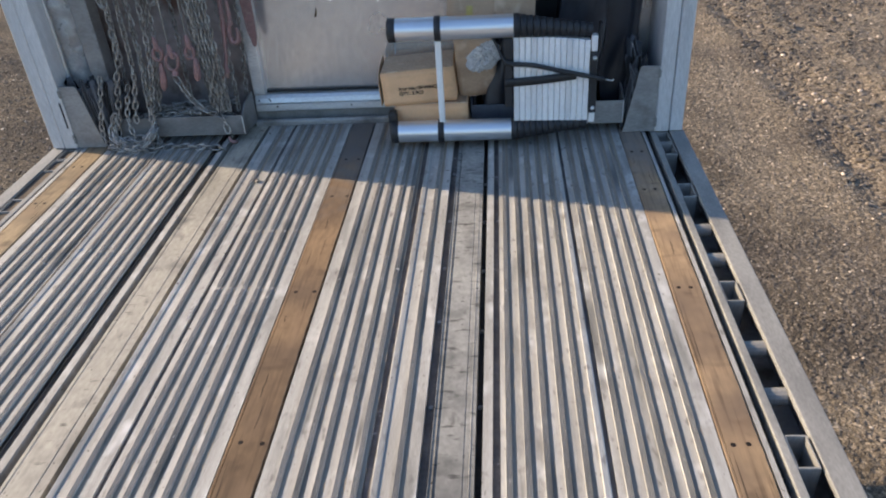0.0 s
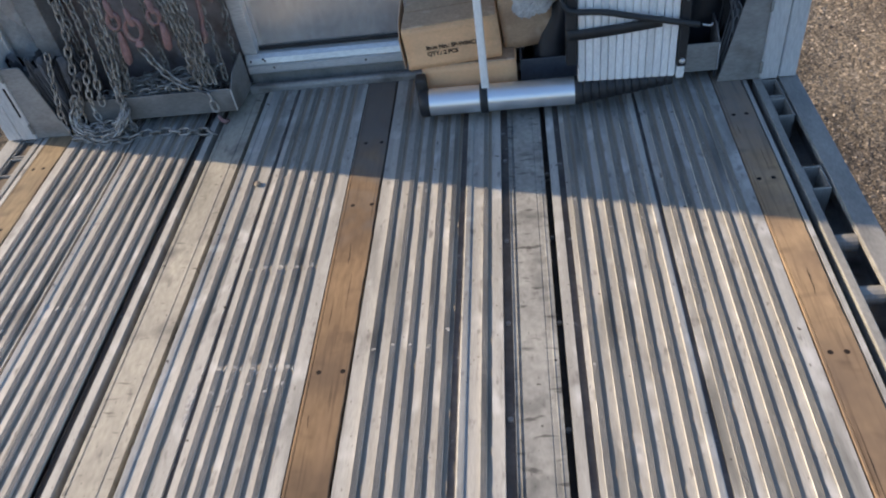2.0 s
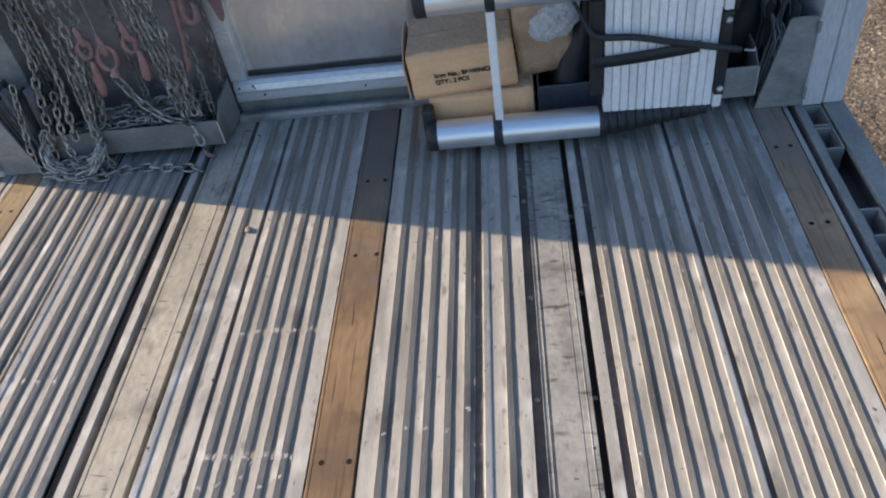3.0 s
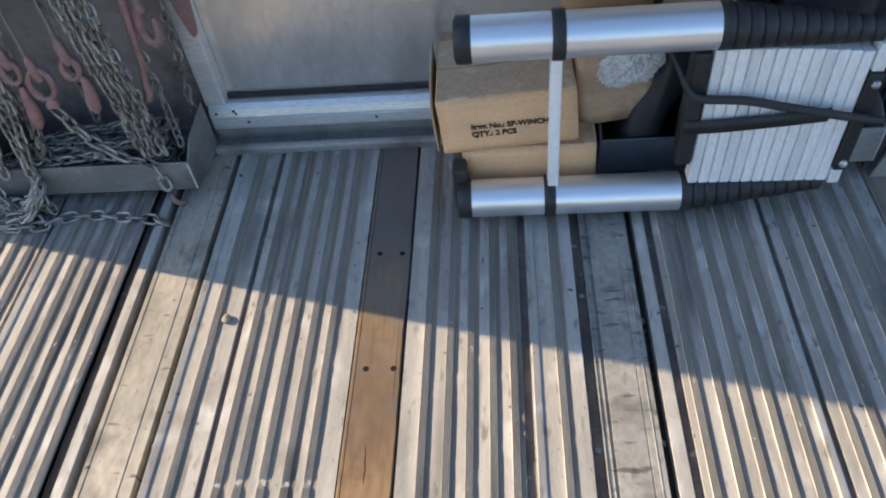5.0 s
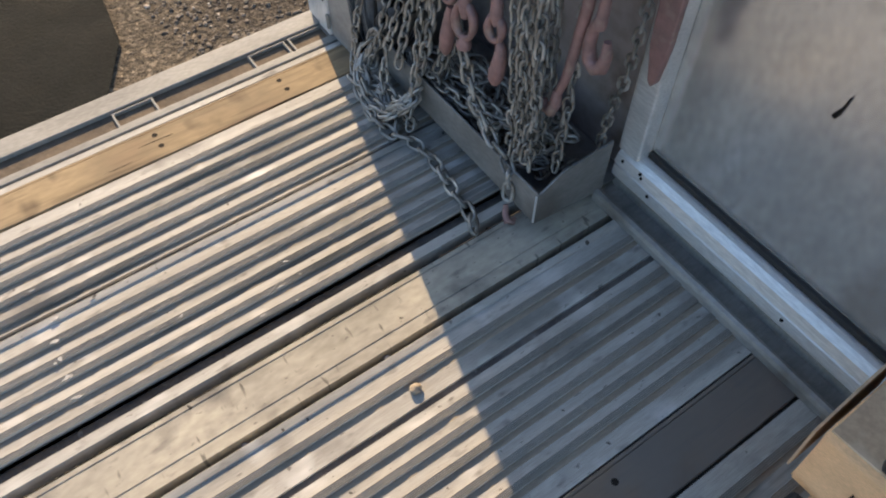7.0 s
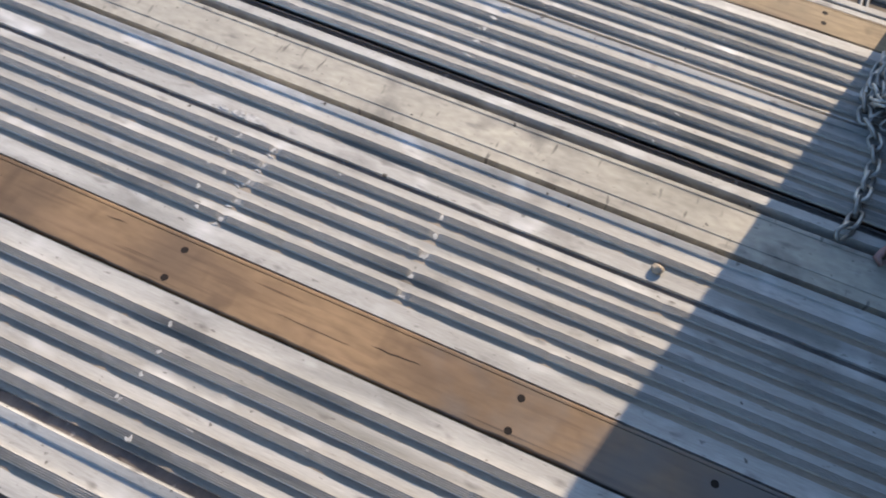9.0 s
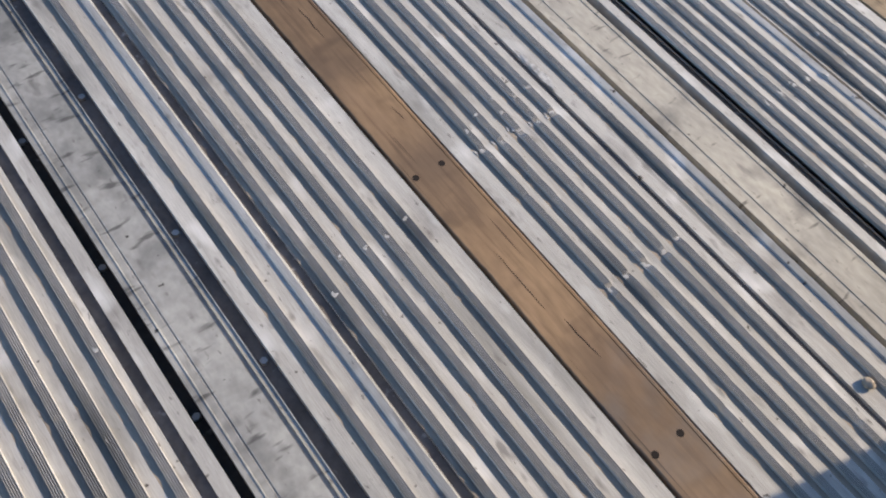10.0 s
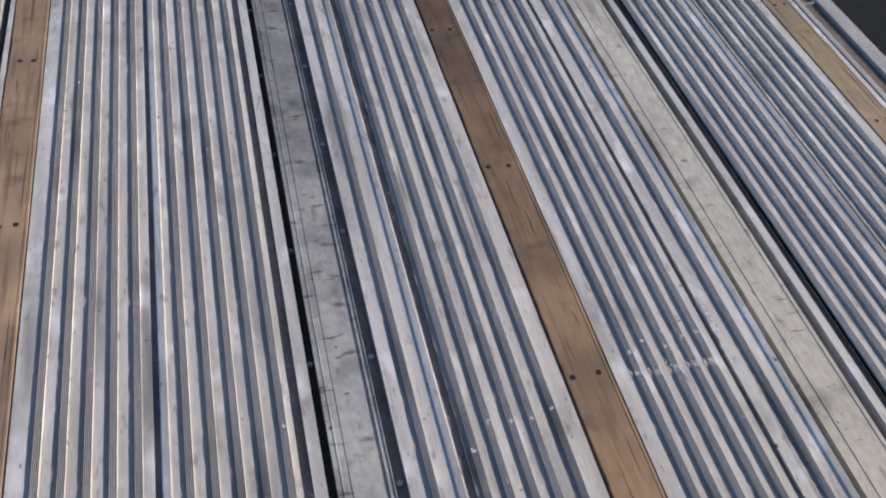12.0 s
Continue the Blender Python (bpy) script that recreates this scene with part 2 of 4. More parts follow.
M_WRAP = mat("clear_bubble_wrap", (0.93, 0.93, 0.92), (0.82, 0.82, 0.80), 0.18, 0.0, 22.0, (1, 1, 1), 0.7, 70, 0.006, coat=0.6)
M_WRAP.node_tree.nodes["Principled BSDF"].inputs["Transmission Weight"].default_value = 0.30
M_WRAP.node_tree.nodes["Principled BSDF"].inputs["IOR"].default_value = 1.18
M_BOLT = mat("zinc_bolt", (0.7, 0.7, 0.7), (0.55, 0.55, 0.55), 0.3, 0.9, 20.0)
M_DIRT = mat("packed_dirt", (0.16, 0.125, 0.09), (0.11, 0.088, 0.066), 0.95, 0.0, 8.0, (1, 1, 1), 0.6, 60, 0.004)
M_STONE = mat("pale_pebble", (0.40, 0.335, 0.255), (0.30, 0.25, 0.19), 0.8, 0.0, 30.0, (1, 1, 1), 0.4, 200, 0.001)


def ground_material():
    m = mat("packed_gravel", (0.200, 0.162, 0.116), (0.140, 0.114, 0.084), 0.95, 0.0, 0.7, (1, 1, 1), 0.0, 30, 0.01,
            (0.090, 0.075, 0.060), 0.7, (0.50, 0.68))
    n, l = m.node_tree.nodes, m.node_tree.links
    b = n["Principled BSDF"]
    co = n.new("ShaderNodeTexCoord")
    old = b.inputs["Base Color"].links[0].from_socket
    v = n.new("ShaderNodeTexVoronoi")
    v.inputs["Scale"].default_value = 150.0
    l.new(co.outputs["Object"], v.inputs["Vector"])
    hs = n.new("ShaderNodeSeparateColor")
    l.new(v.outputs["Color"], hs.inputs["Color"])
    mr = n.new("ShaderNodeMapRange")
    mr.inputs["To Min"].default_value, mr.inputs["To Max"].default_value = 0.40, 1.50
    l.new(hs.outputs["Red"], mr.inputs["Value"])
    h = n.new("ShaderNodeHueSaturation")
    v2 = n.new("ShaderNodeTexVoronoi")
    v2.inputs["Scale"].default_value = 55.0
    l.new(co.outputs["Object"], v2.inputs["Vector"])
    hs2 = n.new("ShaderNodeSeparateColor")
    l.new(v2.outputs["Color"], hs2.inputs["Color"])
    pw = n.new("ShaderNodeMath")
    pw.operation = "POWER"
    pw.inputs[1].default_value = 5.0
    l.new(hs2.outputs["Green"], pw.inputs[0])
    ma = n.new("ShaderNodeMath")
    ma.operation = "MULTIPLY_ADD"
    ma.inputs[1].default_value = 1.5
    l.new(pw.outputs[0], ma.inputs[0])
    l.new(mr.outputs["Result"], ma.inputs[2])
    l.new(ma.outputs[0], h.inputs["Value"])
    l.new(old, h.inputs["Color"])
    # the gravel turns darker towards low X, with an uneven edge
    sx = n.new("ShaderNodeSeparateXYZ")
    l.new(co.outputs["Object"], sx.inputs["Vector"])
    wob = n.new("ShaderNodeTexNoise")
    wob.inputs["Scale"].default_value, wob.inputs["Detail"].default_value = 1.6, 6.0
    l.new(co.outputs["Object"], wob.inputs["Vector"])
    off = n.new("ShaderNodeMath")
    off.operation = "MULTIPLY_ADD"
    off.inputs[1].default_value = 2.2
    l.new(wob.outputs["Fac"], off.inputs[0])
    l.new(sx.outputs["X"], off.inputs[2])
    low_x_tone = n.new("ShaderNodeMapRange")
    low_x_tone.inputs["From Min"].default_value, low_x_tone.inputs["From Max"].default_value = 3.0, 3.7
    low_x_tone.inputs["To Min"].default_value, low_x_tone.inputs["To Max"].default_value = 0.58, 1.0
    l.new(off.outputs[0], low_x_tone.inputs["Value"])
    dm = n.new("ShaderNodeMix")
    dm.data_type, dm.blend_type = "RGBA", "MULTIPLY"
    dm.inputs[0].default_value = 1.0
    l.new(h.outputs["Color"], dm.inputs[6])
    l.new(low_x_tone.outputs["Result"], dm.inputs[7])
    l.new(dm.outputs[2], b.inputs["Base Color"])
    nz = n.new("ShaderNodeTexNoise")
    nz.inputs["Scale"].default_value, nz.inputs["Detail"].default_value = 26.0, 8.0
    l.new(co.outputs["Object"], nz.inputs["Vector"])
    ad = n.new("ShaderNodeMath")
    ad.operation = "SUBTRACT"
    l.new(nz.outputs["Fac"], ad.inputs[0])
    sc = n.new("ShaderNodeMath")
    sc.operation = "MULTIPLY"
    sc.inputs[1].default_value = 0.12
    l.new(v.outputs["Distance"], sc.inputs[0])
    l.new(sc.outputs[0], ad.inputs[1])
    bp = n.new("ShaderNodeBump")
    bp.inputs["Strength"].default_value, bp.inputs["Distance"].default_value = 0.9, 0.035
    l.new(ad.outputs[0], bp.inputs["Height"])
    l.new(bp.outputs["Normal"], b.inputs["Normal"])
    return m


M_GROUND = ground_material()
M_GROUND.node_tree.nodes["Principled BSDF"].inputs["Specular IOR Level"].default_value = 0.1
M_PEBBLE = mat("mixed_gravel", (0.180, 0.148, 0.112), (0.130, 0.106, 0.082), 0.9, 0.0, 6.0, (1, 1, 1), 0.3, 120, 0.002)
M_YARD_SHADE = mat("yard_shade_black", (0.013, 0.014, 0.013), (0.009, 0.010, 0.009), 0.9, 0.0, 3.0, (1, 1, 1), 0.6, 60, 0.01)


# ---- mesh helpers ----
def mesh_of(bm, name, *materials):
    bmesh.ops.recalc_face_normals(bm, faces=bm.faces)
    me = bpy.data.meshes.new(name)
    bm.to_mesh(me)
    bm.free()
    for m in materials:
        me.materials.append(m)
    return me


def part(name, bm, material, parent=None, label=""):
    """Link a bmesh as one mesh object under a thing or a part."""
    ob = new(name, mesh_of(bm, name, *(material if isinstance(material, tuple) else (material,))))
    ob.parent = parent
    return tagged(ob, label)


def empty(name, place, label="", category="", group="", kind=""):
    ob = new(name)
    ob.location = place
    ob.empty_display_size = 0.05
    return tagged(ob, label, category, group, kind)


def local(bm, thing):
    """Move world coordinates to the origin of an unturned thing."""
    bmesh.ops.translate(bm, verts=bm.verts, vec=-Vector(thing.location))
    return bm


def box(x0, x1, y0, y1, z0, z1, bevel=0.0, bm=None, segments=2):
    own = bmesh.new()
    bmesh.ops.create_cube(own, size=1)
    for v in own.verts:
        v.co = Vector(((x0 + x1) / 2 + v.co.x * (x1 - x0), (y0 + y1) / 2 + v.co.y * (y1 - y0), (z0 + z1) / 2 + v.co.z * (z1 - z0)))
    if bevel:
        bmesh.ops.bevel(own, geom=own.edges[:], offset=bevel, segments=segments, profile=0.5, affect="EDGES")
    return join(bm, own)


def join(bm, own):
    if bm is None:
        return own
    me = bpy.data.meshes.new("tmp")
    own.to_mesh(me)
    own.free()
    bm.from_mesh(me)
    bpy.data.meshes.remove(me)
    return bm


def sweep(points, radius, sides=8, bm=None, closed=False, caps=True):
    """A round tube along points; radius is a number or one for each point."""
    own = bm or bmesh.new()
    pts = [Vector(p) for p in points]
    rad = radius if isinstance(radius, (list, tuple)) else [radius] * len(pts)
    rings, up = [], None
    for i, p in enumerate(pts):
        a = pts[i - 1] if (i or closed) else pts[0]
        c = pts[(i + 1) % len(pts)] if (i < len(pts) - 1 or closed) else pts[-1]
        d = (c - a).normalized()
        if up is None:
            up = d.orthogonal().normalized()
        up = (up - d * up.dot(d)).normalized()
        side = d.cross(up)
        rings.append([own.verts.new(p + rad[i] * (math.cos(k * math.tau / sides) * up + math.sin(k * math.tau / sides) * side)) for k in range(sides)])
    for i in range(len(rings) if closed else len(rings) - 1):
        r, s = rings[i], rings[(i + 1) % len(rings)]
        for k in range(sides):
            f = own.faces.new((r[k], r[(k + 1) % sides], s[(k + 1) % sides], s[k]))
            f.smooth = True
    if caps and not closed:
        for r in (rings[0], rings[-1]):
            own.faces.new([own.verts.new(v.co) for v in r])
    return own


def slab(outline, axis, a, b, bm=None, bevel=0.0):
    """A flat outline of two coordinates, thickened from a to b along the axis that it leaves out."""
    own = bmesh.new()

    def at(p, w):
        return {"x": (w, p[0], p[1]), "y": (p[0], w, p[1]), "z": (p[0], p[1], w)}[axis]
    lo = [own.verts.new(at(p, a)) for p in outline]
    hi = [own.verts.new(at(p, b)) for p in outline]
    own.faces.new(lo)
    own.faces.new(hi)
    for i in range(len(lo)):
        j = (i + 1) % len(lo)
        own.faces.new((lo[i], lo[j], hi[j], hi[i]))
    if bevel:
        bmesh.ops.recalc_face_normals(own, faces=own.faces)
        bmesh.ops.bevel(own, geom=own.edges[:], offset=bevel, segments=2, profile=0.5, affect="EDGES")
    return join(bm, own)


# ---- ground ----
GZ = -1.45


def lie(x, y):
    """Height of the yard at a place: slow swells, small bumps and a rut with a stony verge beside the trailer."""
    h = 0.05 * noise.noise((x * 0.45, (y - 4) * 0.45, 0.3)) + 0.02 * noise.noise((x * 1.7, (y - 4) * 1.7, 1))
    if x < -2.0:
        h *= max(0.25, 1 + (x + 2.0) * 1.2)
    if 2.4 < x < 5.5:
        d = x - 3.16 - 0.10 * noise.noise((y * 1.3, 2, 0)) - 0.06 * noise.noise((y * 5, 7, 0))
        h += 0.018 * math.exp(-((d + 0.12) / 0.15) ** 2) - (0.018 + 0.05 * max(-0.3, noise.noise((y * 2.1, x * 3, 4)))) * math.exp(-((d - 0.10) / 0.11) ** 2)
        h += 0.012 * noise.noise((x * 9, y * 9, 6)) * min(1, max(0, d * 4))
        if d > 0:
            h += min(d, 0.3) * 0.18 * max(0, noise.noise((x * 3.1, y * 2.3, 5)))
    return h


bm = bmesh.new()
bmesh.ops.create_grid(bm, x_segments=200, y_segments=200, size=9)
for v in bm.verts:
    v.co = Vector((v.co.x, v.co.y + 4, GZ + lie(v.co.x, v.co.y + 4)))
    if max(abs(v.co.x), abs(v.co.y - 4)) > 8.9:
        v.co.z = GZ
rim = {}
for e in [e for e in bm.edges if e.is_boundary]:
    for v in e.verts:
        if v not in rim:
            rim[v] = bm.verts.new((v.co.x * 60, (v.co.y - 4) * 60 + 4, GZ))
    bm.faces.new((e.verts[0], e.verts[1], rim[e.verts[1]], rim[e.verts[0]]))
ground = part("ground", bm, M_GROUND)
tagged(ground, "packed tan gravel yard with dark stony patches", "ground", kind="structure")


def pebbles():
    """Loose stones beside the trailer, joined into one mesh."""
    rng = np.random.default_rng(5)
    ico = bmesh.new()
    bmesh.ops.create_icosphere(ico, subdivisions=1, radius=1)
    base = np.array([v.co[:] for v in ico.verts])
    tri = np.array([[v.index for v in f.verts] for f in ico.faces])
    ico.free()
    n = 64000
    side = rng.random(n)
    x = np.where(side < 0.58, 1.7 + 4.0 * rng.random(n) ** 1.3, -2.0 - 4.0 * rng.random(n))
    y = np.where(side < 0.58, 1.5 + 8.5 * rng.random(n), 1.2 + 8.0 * rng.random(n))
    r = (0.0032 + 0.008 * rng.random(n) ** 3.0) * np.where(side < 0.58, 1.0, 1.35) + np.where((x > 3.2) & (rng.random(n) < 0.12), 0.022 * rng.random(n), 0)
    y = np.where((x < -2.75) & (y < 2.55), 2.6 + 6.0 * rng.random(n), y)
    clod = rng.random(n) < 0.025
    x = np.where(clod, 3.22 + 0.09 * rng.standard_normal(n) + 0.5 * rng.random(n) ** 2, x)
    y = np.where(clod, 3.2 + 6.5 * rng.random(n), y)
    r = np.where(clod, 0.006 + 0.018 * rng.random(n) ** 2, r)
    co = base[None] * (0.75 + 0.5 * rng.random((n, len(base), 1)))
    co = co * r[:, None, None] * np.stack([0.8 + 0.6 * rng.random(n), 0.8 + 0.6 * rng.random(n), 0.5 + 0.3 * rng.random(n)], 1)[:, None]
    z = np.array([lie(a, b) for a, b in zip(x.tolist(), y.tolist())])
    co += np.stack([x, y, GZ + z + r * 0.2], 1)[:, None]
    faces = (tri[None] + (np.arange(n) * len(base))[:, None, None]).reshape(-1, 3)
    me = bpy.data.meshes.new("gravel")
    me.from_pydata(co.reshape(-1, 3).tolist(), [], faces.tolist())
    me.materials.append(M_PEBBLE)
    return me


M_YARD_SHADE.node_tree.nodes["Principled BSDF"].inputs["Specular IOR Level"].default_value = 0.08
nt = M_PEBBLE.node_tree
geo = nt.nodes.new("ShaderNodeNewGeometry")
hue = nt.nodes.new("ShaderNodeHueSaturation")
rng_map = nt.nodes.new("ShaderNodeMapRange")
rng_map.inputs["To Min"].default_value, rng_map.inputs["To Max"].default_value = 0.45, 1.75
nt.links.new(geo.outputs["Random Per Island"], rng_map.inputs["Value"])
pale, lift = nt.nodes.new("ShaderNodeMath"), nt.nodes.new("ShaderNodeMath")
pale.operation, pale.inputs[1].default_value = "GREATER_THAN", 0.955
lift.operation, lift.inputs[1].default_value = "MULTIPLY_ADD", 2.4
nt.links.new(geo.outputs["Random Per Island"], pale.inputs[0])
nt.links.new(pale.outputs[0], lift.inputs[0])
nt.links.new(rng_map.outputs["Result"], lift.inputs[2])
nt.links.new(lift.outputs[0], hue.inputs["Value"])
nt.links.new(nt.nodes["Principled BSDF"].inputs["Base Color"].links[0].from_socket, hue.inputs["Color"])
nt.links.new(hue.outputs["Color"], nt.nodes["Principled BSDF"].inputs["Base Color"])
tagged(new("gravel", pebbles()), "loose mixed stones lying on the yard", "gravel", kind="stuff")

# near-black sheet just above the gravel: a shadow put in as colour
bm = bmesh.new()
edge = [(-2.7, -7.0), (-2.75, -3.0), (-2.8, 0.0), (-2.85, 1.6), (-3.0, 2.12), (-3.4, 2.34), (-4.6, 2.50), (-9.0, 2.6), (-14.0, 2.3), (-14.0, -7.0)]
bm.faces.new([bm.verts.new((x, y, GZ + 0.026)) for x, y in edge])
road = part("road", bm, M_YARD_SHADE)
tagged(road, "near-black sheet standing for a shadow on the gravel yard", "road", kind="structure")

# ---- trailer deck ----
Y_FRONT, Y_BACK = 2.79, -9.5
deck = empty("floor", (0, 0, 0), "ribbed aluminium flatbed deck with hardwood nailing strips", "trailer deck", kind="structure")
RIB_H, RIB_W = 0.0052, 0.0138
# across a rib: steep side, lightened as sunlit edge, four fine teeth, far side
RIB = ((0.0, 0.0), (0.0006, 1.0), (0.0013, 1.0), (0.0035, 0.62), (0.0037, 0.98), (0.0044, 0.98), (0.0064, 0.62), (0.0066, 0.98), (0.0073, 0.98),
       (0.0093, 0.62), (0.0095, 0.98), (0.0102, 0.98), (0.0122, 0.64), (0.0124, 1.0), (0.0131, 0.98), (RIB_W, 0.0))
GROOVE = (2, 3, 5, 6, 8, 9, 11, 12)
BEAD_W = 0.0155
BEAD = ((0.0, 0.0), (0.0007, 0.86), (0.0016, 1.0), (0.0026, 0.97), (0.0060, 0.86), (0.0105, 0.72), (0.0140, 0.58), (0.0150, 0.40), (BEAD_W, 0.0))


def plank(x0, x1, ribs=(), thick=0.034, y0=Y_BACK, y1=Y_FRONT, grooves=(), name="plank", flat=M_FLAT, label="", beads=(), ridges=()):
    """An extruded board along the deck: flat top, toothed ribs and smooth beads that begin at the given x, grooves (x, width, depth) and low ridges."""
    prof = [(x0, 0.0, 0)]
    items = [(x, "r") for x in ribs] + [(x, "b") for x in beads] + [(x, "g", w, d) for x, w, d in grooves] + [(x, "l") for x in ridges]
    for x, k, *size in sorted(items):
        if k == "r":
            x = max(x - 0.0025, x0 + 0.002)
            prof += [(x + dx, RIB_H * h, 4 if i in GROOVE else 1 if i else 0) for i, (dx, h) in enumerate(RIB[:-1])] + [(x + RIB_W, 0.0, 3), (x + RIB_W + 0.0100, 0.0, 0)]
        elif k == "b":
            prof += [(x + dx, RIB_H * h, 0) for dx, h in BEAD]
        elif k == "l":
            prof += [(x - 0.0016, 0.0, 0), (x - 0.0009, 0.0011, 0), (x + 0.0006, 0.0011, 0), (x + 0.0016, 0.0, 0)]
        else:
            w, d = size
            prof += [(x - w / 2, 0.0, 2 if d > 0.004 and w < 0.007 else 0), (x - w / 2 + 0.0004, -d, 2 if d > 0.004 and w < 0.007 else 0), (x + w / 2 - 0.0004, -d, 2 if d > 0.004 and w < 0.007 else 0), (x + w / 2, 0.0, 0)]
    prof.append((x1, 0.0, 0))
    ys = np.concatenate([np.arange(y0, -1.8, 0.35), np.arange(-1.8, 0.0, 0.016), np.arange(0.0, y1, 0.008), [y1]])
    r = np.random.default_rng(int(abs(x0) * 1000))
    n, m = len(prof), len(ys)
    px, pz, kind = (np.array(c, float) for c in zip(*prof))
    co = np.zeros((m, n + 2, 3))
    co[:, :, 1] = ys[:, None]
    co[:, :n, 0], co[:, :n, 2] = px[None], pz[None]
    worn = np.ones((m, n))
    for x in [max(x - 0.0025, x0 + 0.002) for x in ribs]:
        mine = (px > x - 1e-6) & (px < x + RIB_W - 1e-4) & ((kind == 1) | (kind == 4))
        wear = 1 + 0.05 * np.array([noise.noise((x * 40, y * 3.0, 0)) for y in ys]) + 0.05 * np.array([noise.noise((x * 40, y * 21.0, 4)) for y in ys])
        for c in r.uniform(-1.7, 2.65, 7):
            wear *= 1 - r.uniform(0.12, 0.32) * np.exp(-((ys - c) / r.uniform(0.006, 0.011)) ** 2)
        for c in ((1.828, 1.505) if -0.28 < x < -0.09 else ()):
            wear *= 1 - r.uniform(0.55, 0.85) * np.exp(-((ys - c - r.uniform(-0.005, 0.005)) / 0.0075) ** 4)
        for c in r.uniform(0.0, 2.7, 26):
            wear *= 1 - r.uniform(0.08, 0.30) * np.exp(-((ys - c) / r.uniform(0.004, 0.010)) ** 4)
        worn[:, mine] = wear[:, None]
        edge = np.array([0.0004 * noise.noise((x * 40, y * 14.0, 8)) for y in ys])
        co[:, :n, 0] += np.where(mine, edge[:, None], 0)
        rim = np.array([0.0012 * noise.noise((x * 40, y * 17.0, 3)) + 0.0014 * noise.noise((x * 40, y * 3.0, 6)) for y in ys])
        co[:, :n, 0] += np.where(np.abs(px - x - RIB_W - 0.0100) < 1e-6, np.clip(rim, -0.004, 0.003)[:, None], 0)
    co[:, :n, 2] *= worn
    co[:, n:, 2] = -thick
    co[:, n, 0], co[:, n + 1, 0] = x1, x0
    k = n + 2
    faces, mats = [], []
    for a in range(m - 1):
        for b in range(k):
            c = (b + 1) % k
            faces.append((a * k + b, a * k + c, (a + 1) * k + c, (a + 1) * k + b))
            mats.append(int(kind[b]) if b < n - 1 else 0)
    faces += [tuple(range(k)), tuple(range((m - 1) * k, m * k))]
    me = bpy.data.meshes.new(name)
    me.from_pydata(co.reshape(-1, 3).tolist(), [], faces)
    for q in (flat, M_RIB, M_STEEL, M_RIBSIDE, M_GROOVE):
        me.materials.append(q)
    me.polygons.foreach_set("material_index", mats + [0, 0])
    me.update()
    ob = new(name, me)
    ob.parent = deck
    return tagged(ob, label)


left_ribs = [-0.597 - 0.0415 * k for k in range(11)]
right_ribs = [0.5845 + 0.0408 * k for k in range(11)]
plank(-1.048, -0.8205, [x for x in left_ribs if x < -0.835])
plank(-0.809, -0.5835, [x for x in left_ribs if x > -0.79], beads=(-0.8082,))
plank(-0.398, -0.2975, [-0.350], beads=(-0.3975,))
plank(-0.2850, -0.049, [-0.264, -0.226, -0.184, -0.142, -0.103])
plank(0.0545, 0.2810, [0.093, 0.138, 0.178, 0.221, 0.260])
plank(0.2970, 0.395, [0.348], beads=(0.2995,))
plank(0.5710, 0.7980, [x for x in right_ribs if x < 0.77], beads=(0.7815,))
plank(0.8095, 1.0435, [x for x in right_ribs if x > 0.81])
plank(-0.518, -0.4135, grooves=((-0.5075, 0.0035, 0.0012), (-0.4375, 0.0035, 0.0012)), name="track_plank", flat=M_BAND, label="dull flat aluminium track plank")
plank(0.417, 0.515, grooves=((0.42275, 0.0085, 0.0022), (0.4306, 0.0068, 0.0036), (0.4910, 0.0030, 0.0010)), ridges=(0.5045,), name="track_plank", flat=M_TRACK, label="dull flat aluminium track plank")
plank(1.1335, 1.145, name="edge_flange")
plank(0.531, 0.5535, name="edge_flange")
plank(-0.5605, -0.540, name="edge_flange")
plank(-1.1585, -1.1435, name="edge_flange")

# dark winch tracks under the open slots
for x0, x1, top in ((-0.540, -0.518, -0.035), (-0.4135, -0.398, -0.030), (0.395, 0.417, -0.016), (0.515, 0.531, -0.035), (1.145, 1.165, -0.035), (-1.185, -1.1585, -0.035)):
    part("slot_channel", box(x0 + 0.0003, x1 - 0.0003, Y_BACK, Y_FRONT, -0.046, top), M_GRIT if top > -0.02 else M_SLOT, deck)
for x0, x1 in ((0.5537, 0.5708), (-0.5833, -0.5607)):
    part("slot_channel", box(x0, x1, Y_BACK, Y_FRONT, -0.03, -0.011), M_GRIT, deck)
# narrow joints between planks, with dirt on their floor
for x0, x1 in ((-0.8205, -0.809), (-0.2975, -0.2850), (0.2810, 0.2970), (0.7980, 0.8095)):
    bm = bmesh.new()
    rows = []
    for i in range(700):
        y = Y_BACK + (Y_FRONT - Y_BACK) * i / 699
        z = -0.0060 + 0.003 * noise.noise((y * 9, x0, 0)) + 0.0025 * noise.noise((y * 40, x0, 3))
        rows.append([bm.verts.new((x, y, q)) for x, q in ((x0 + 0.0002, -0.03), (x0 + 0.0002, z), (x1 - 0.0002, z - 0.001), (x1 - 0.0002, -0.03))])
    for r, q in zip(rows, rows[1:]):
        for k in range(3):
            bm.faces.new((r[k], r[k + 1], q[k + 1], q[k]))
    part("joint_dirt", bm, M_GRIT, deck)

# scraped burrs across the ribs and a few bolt heads in the slots
rng = random.Random(3)


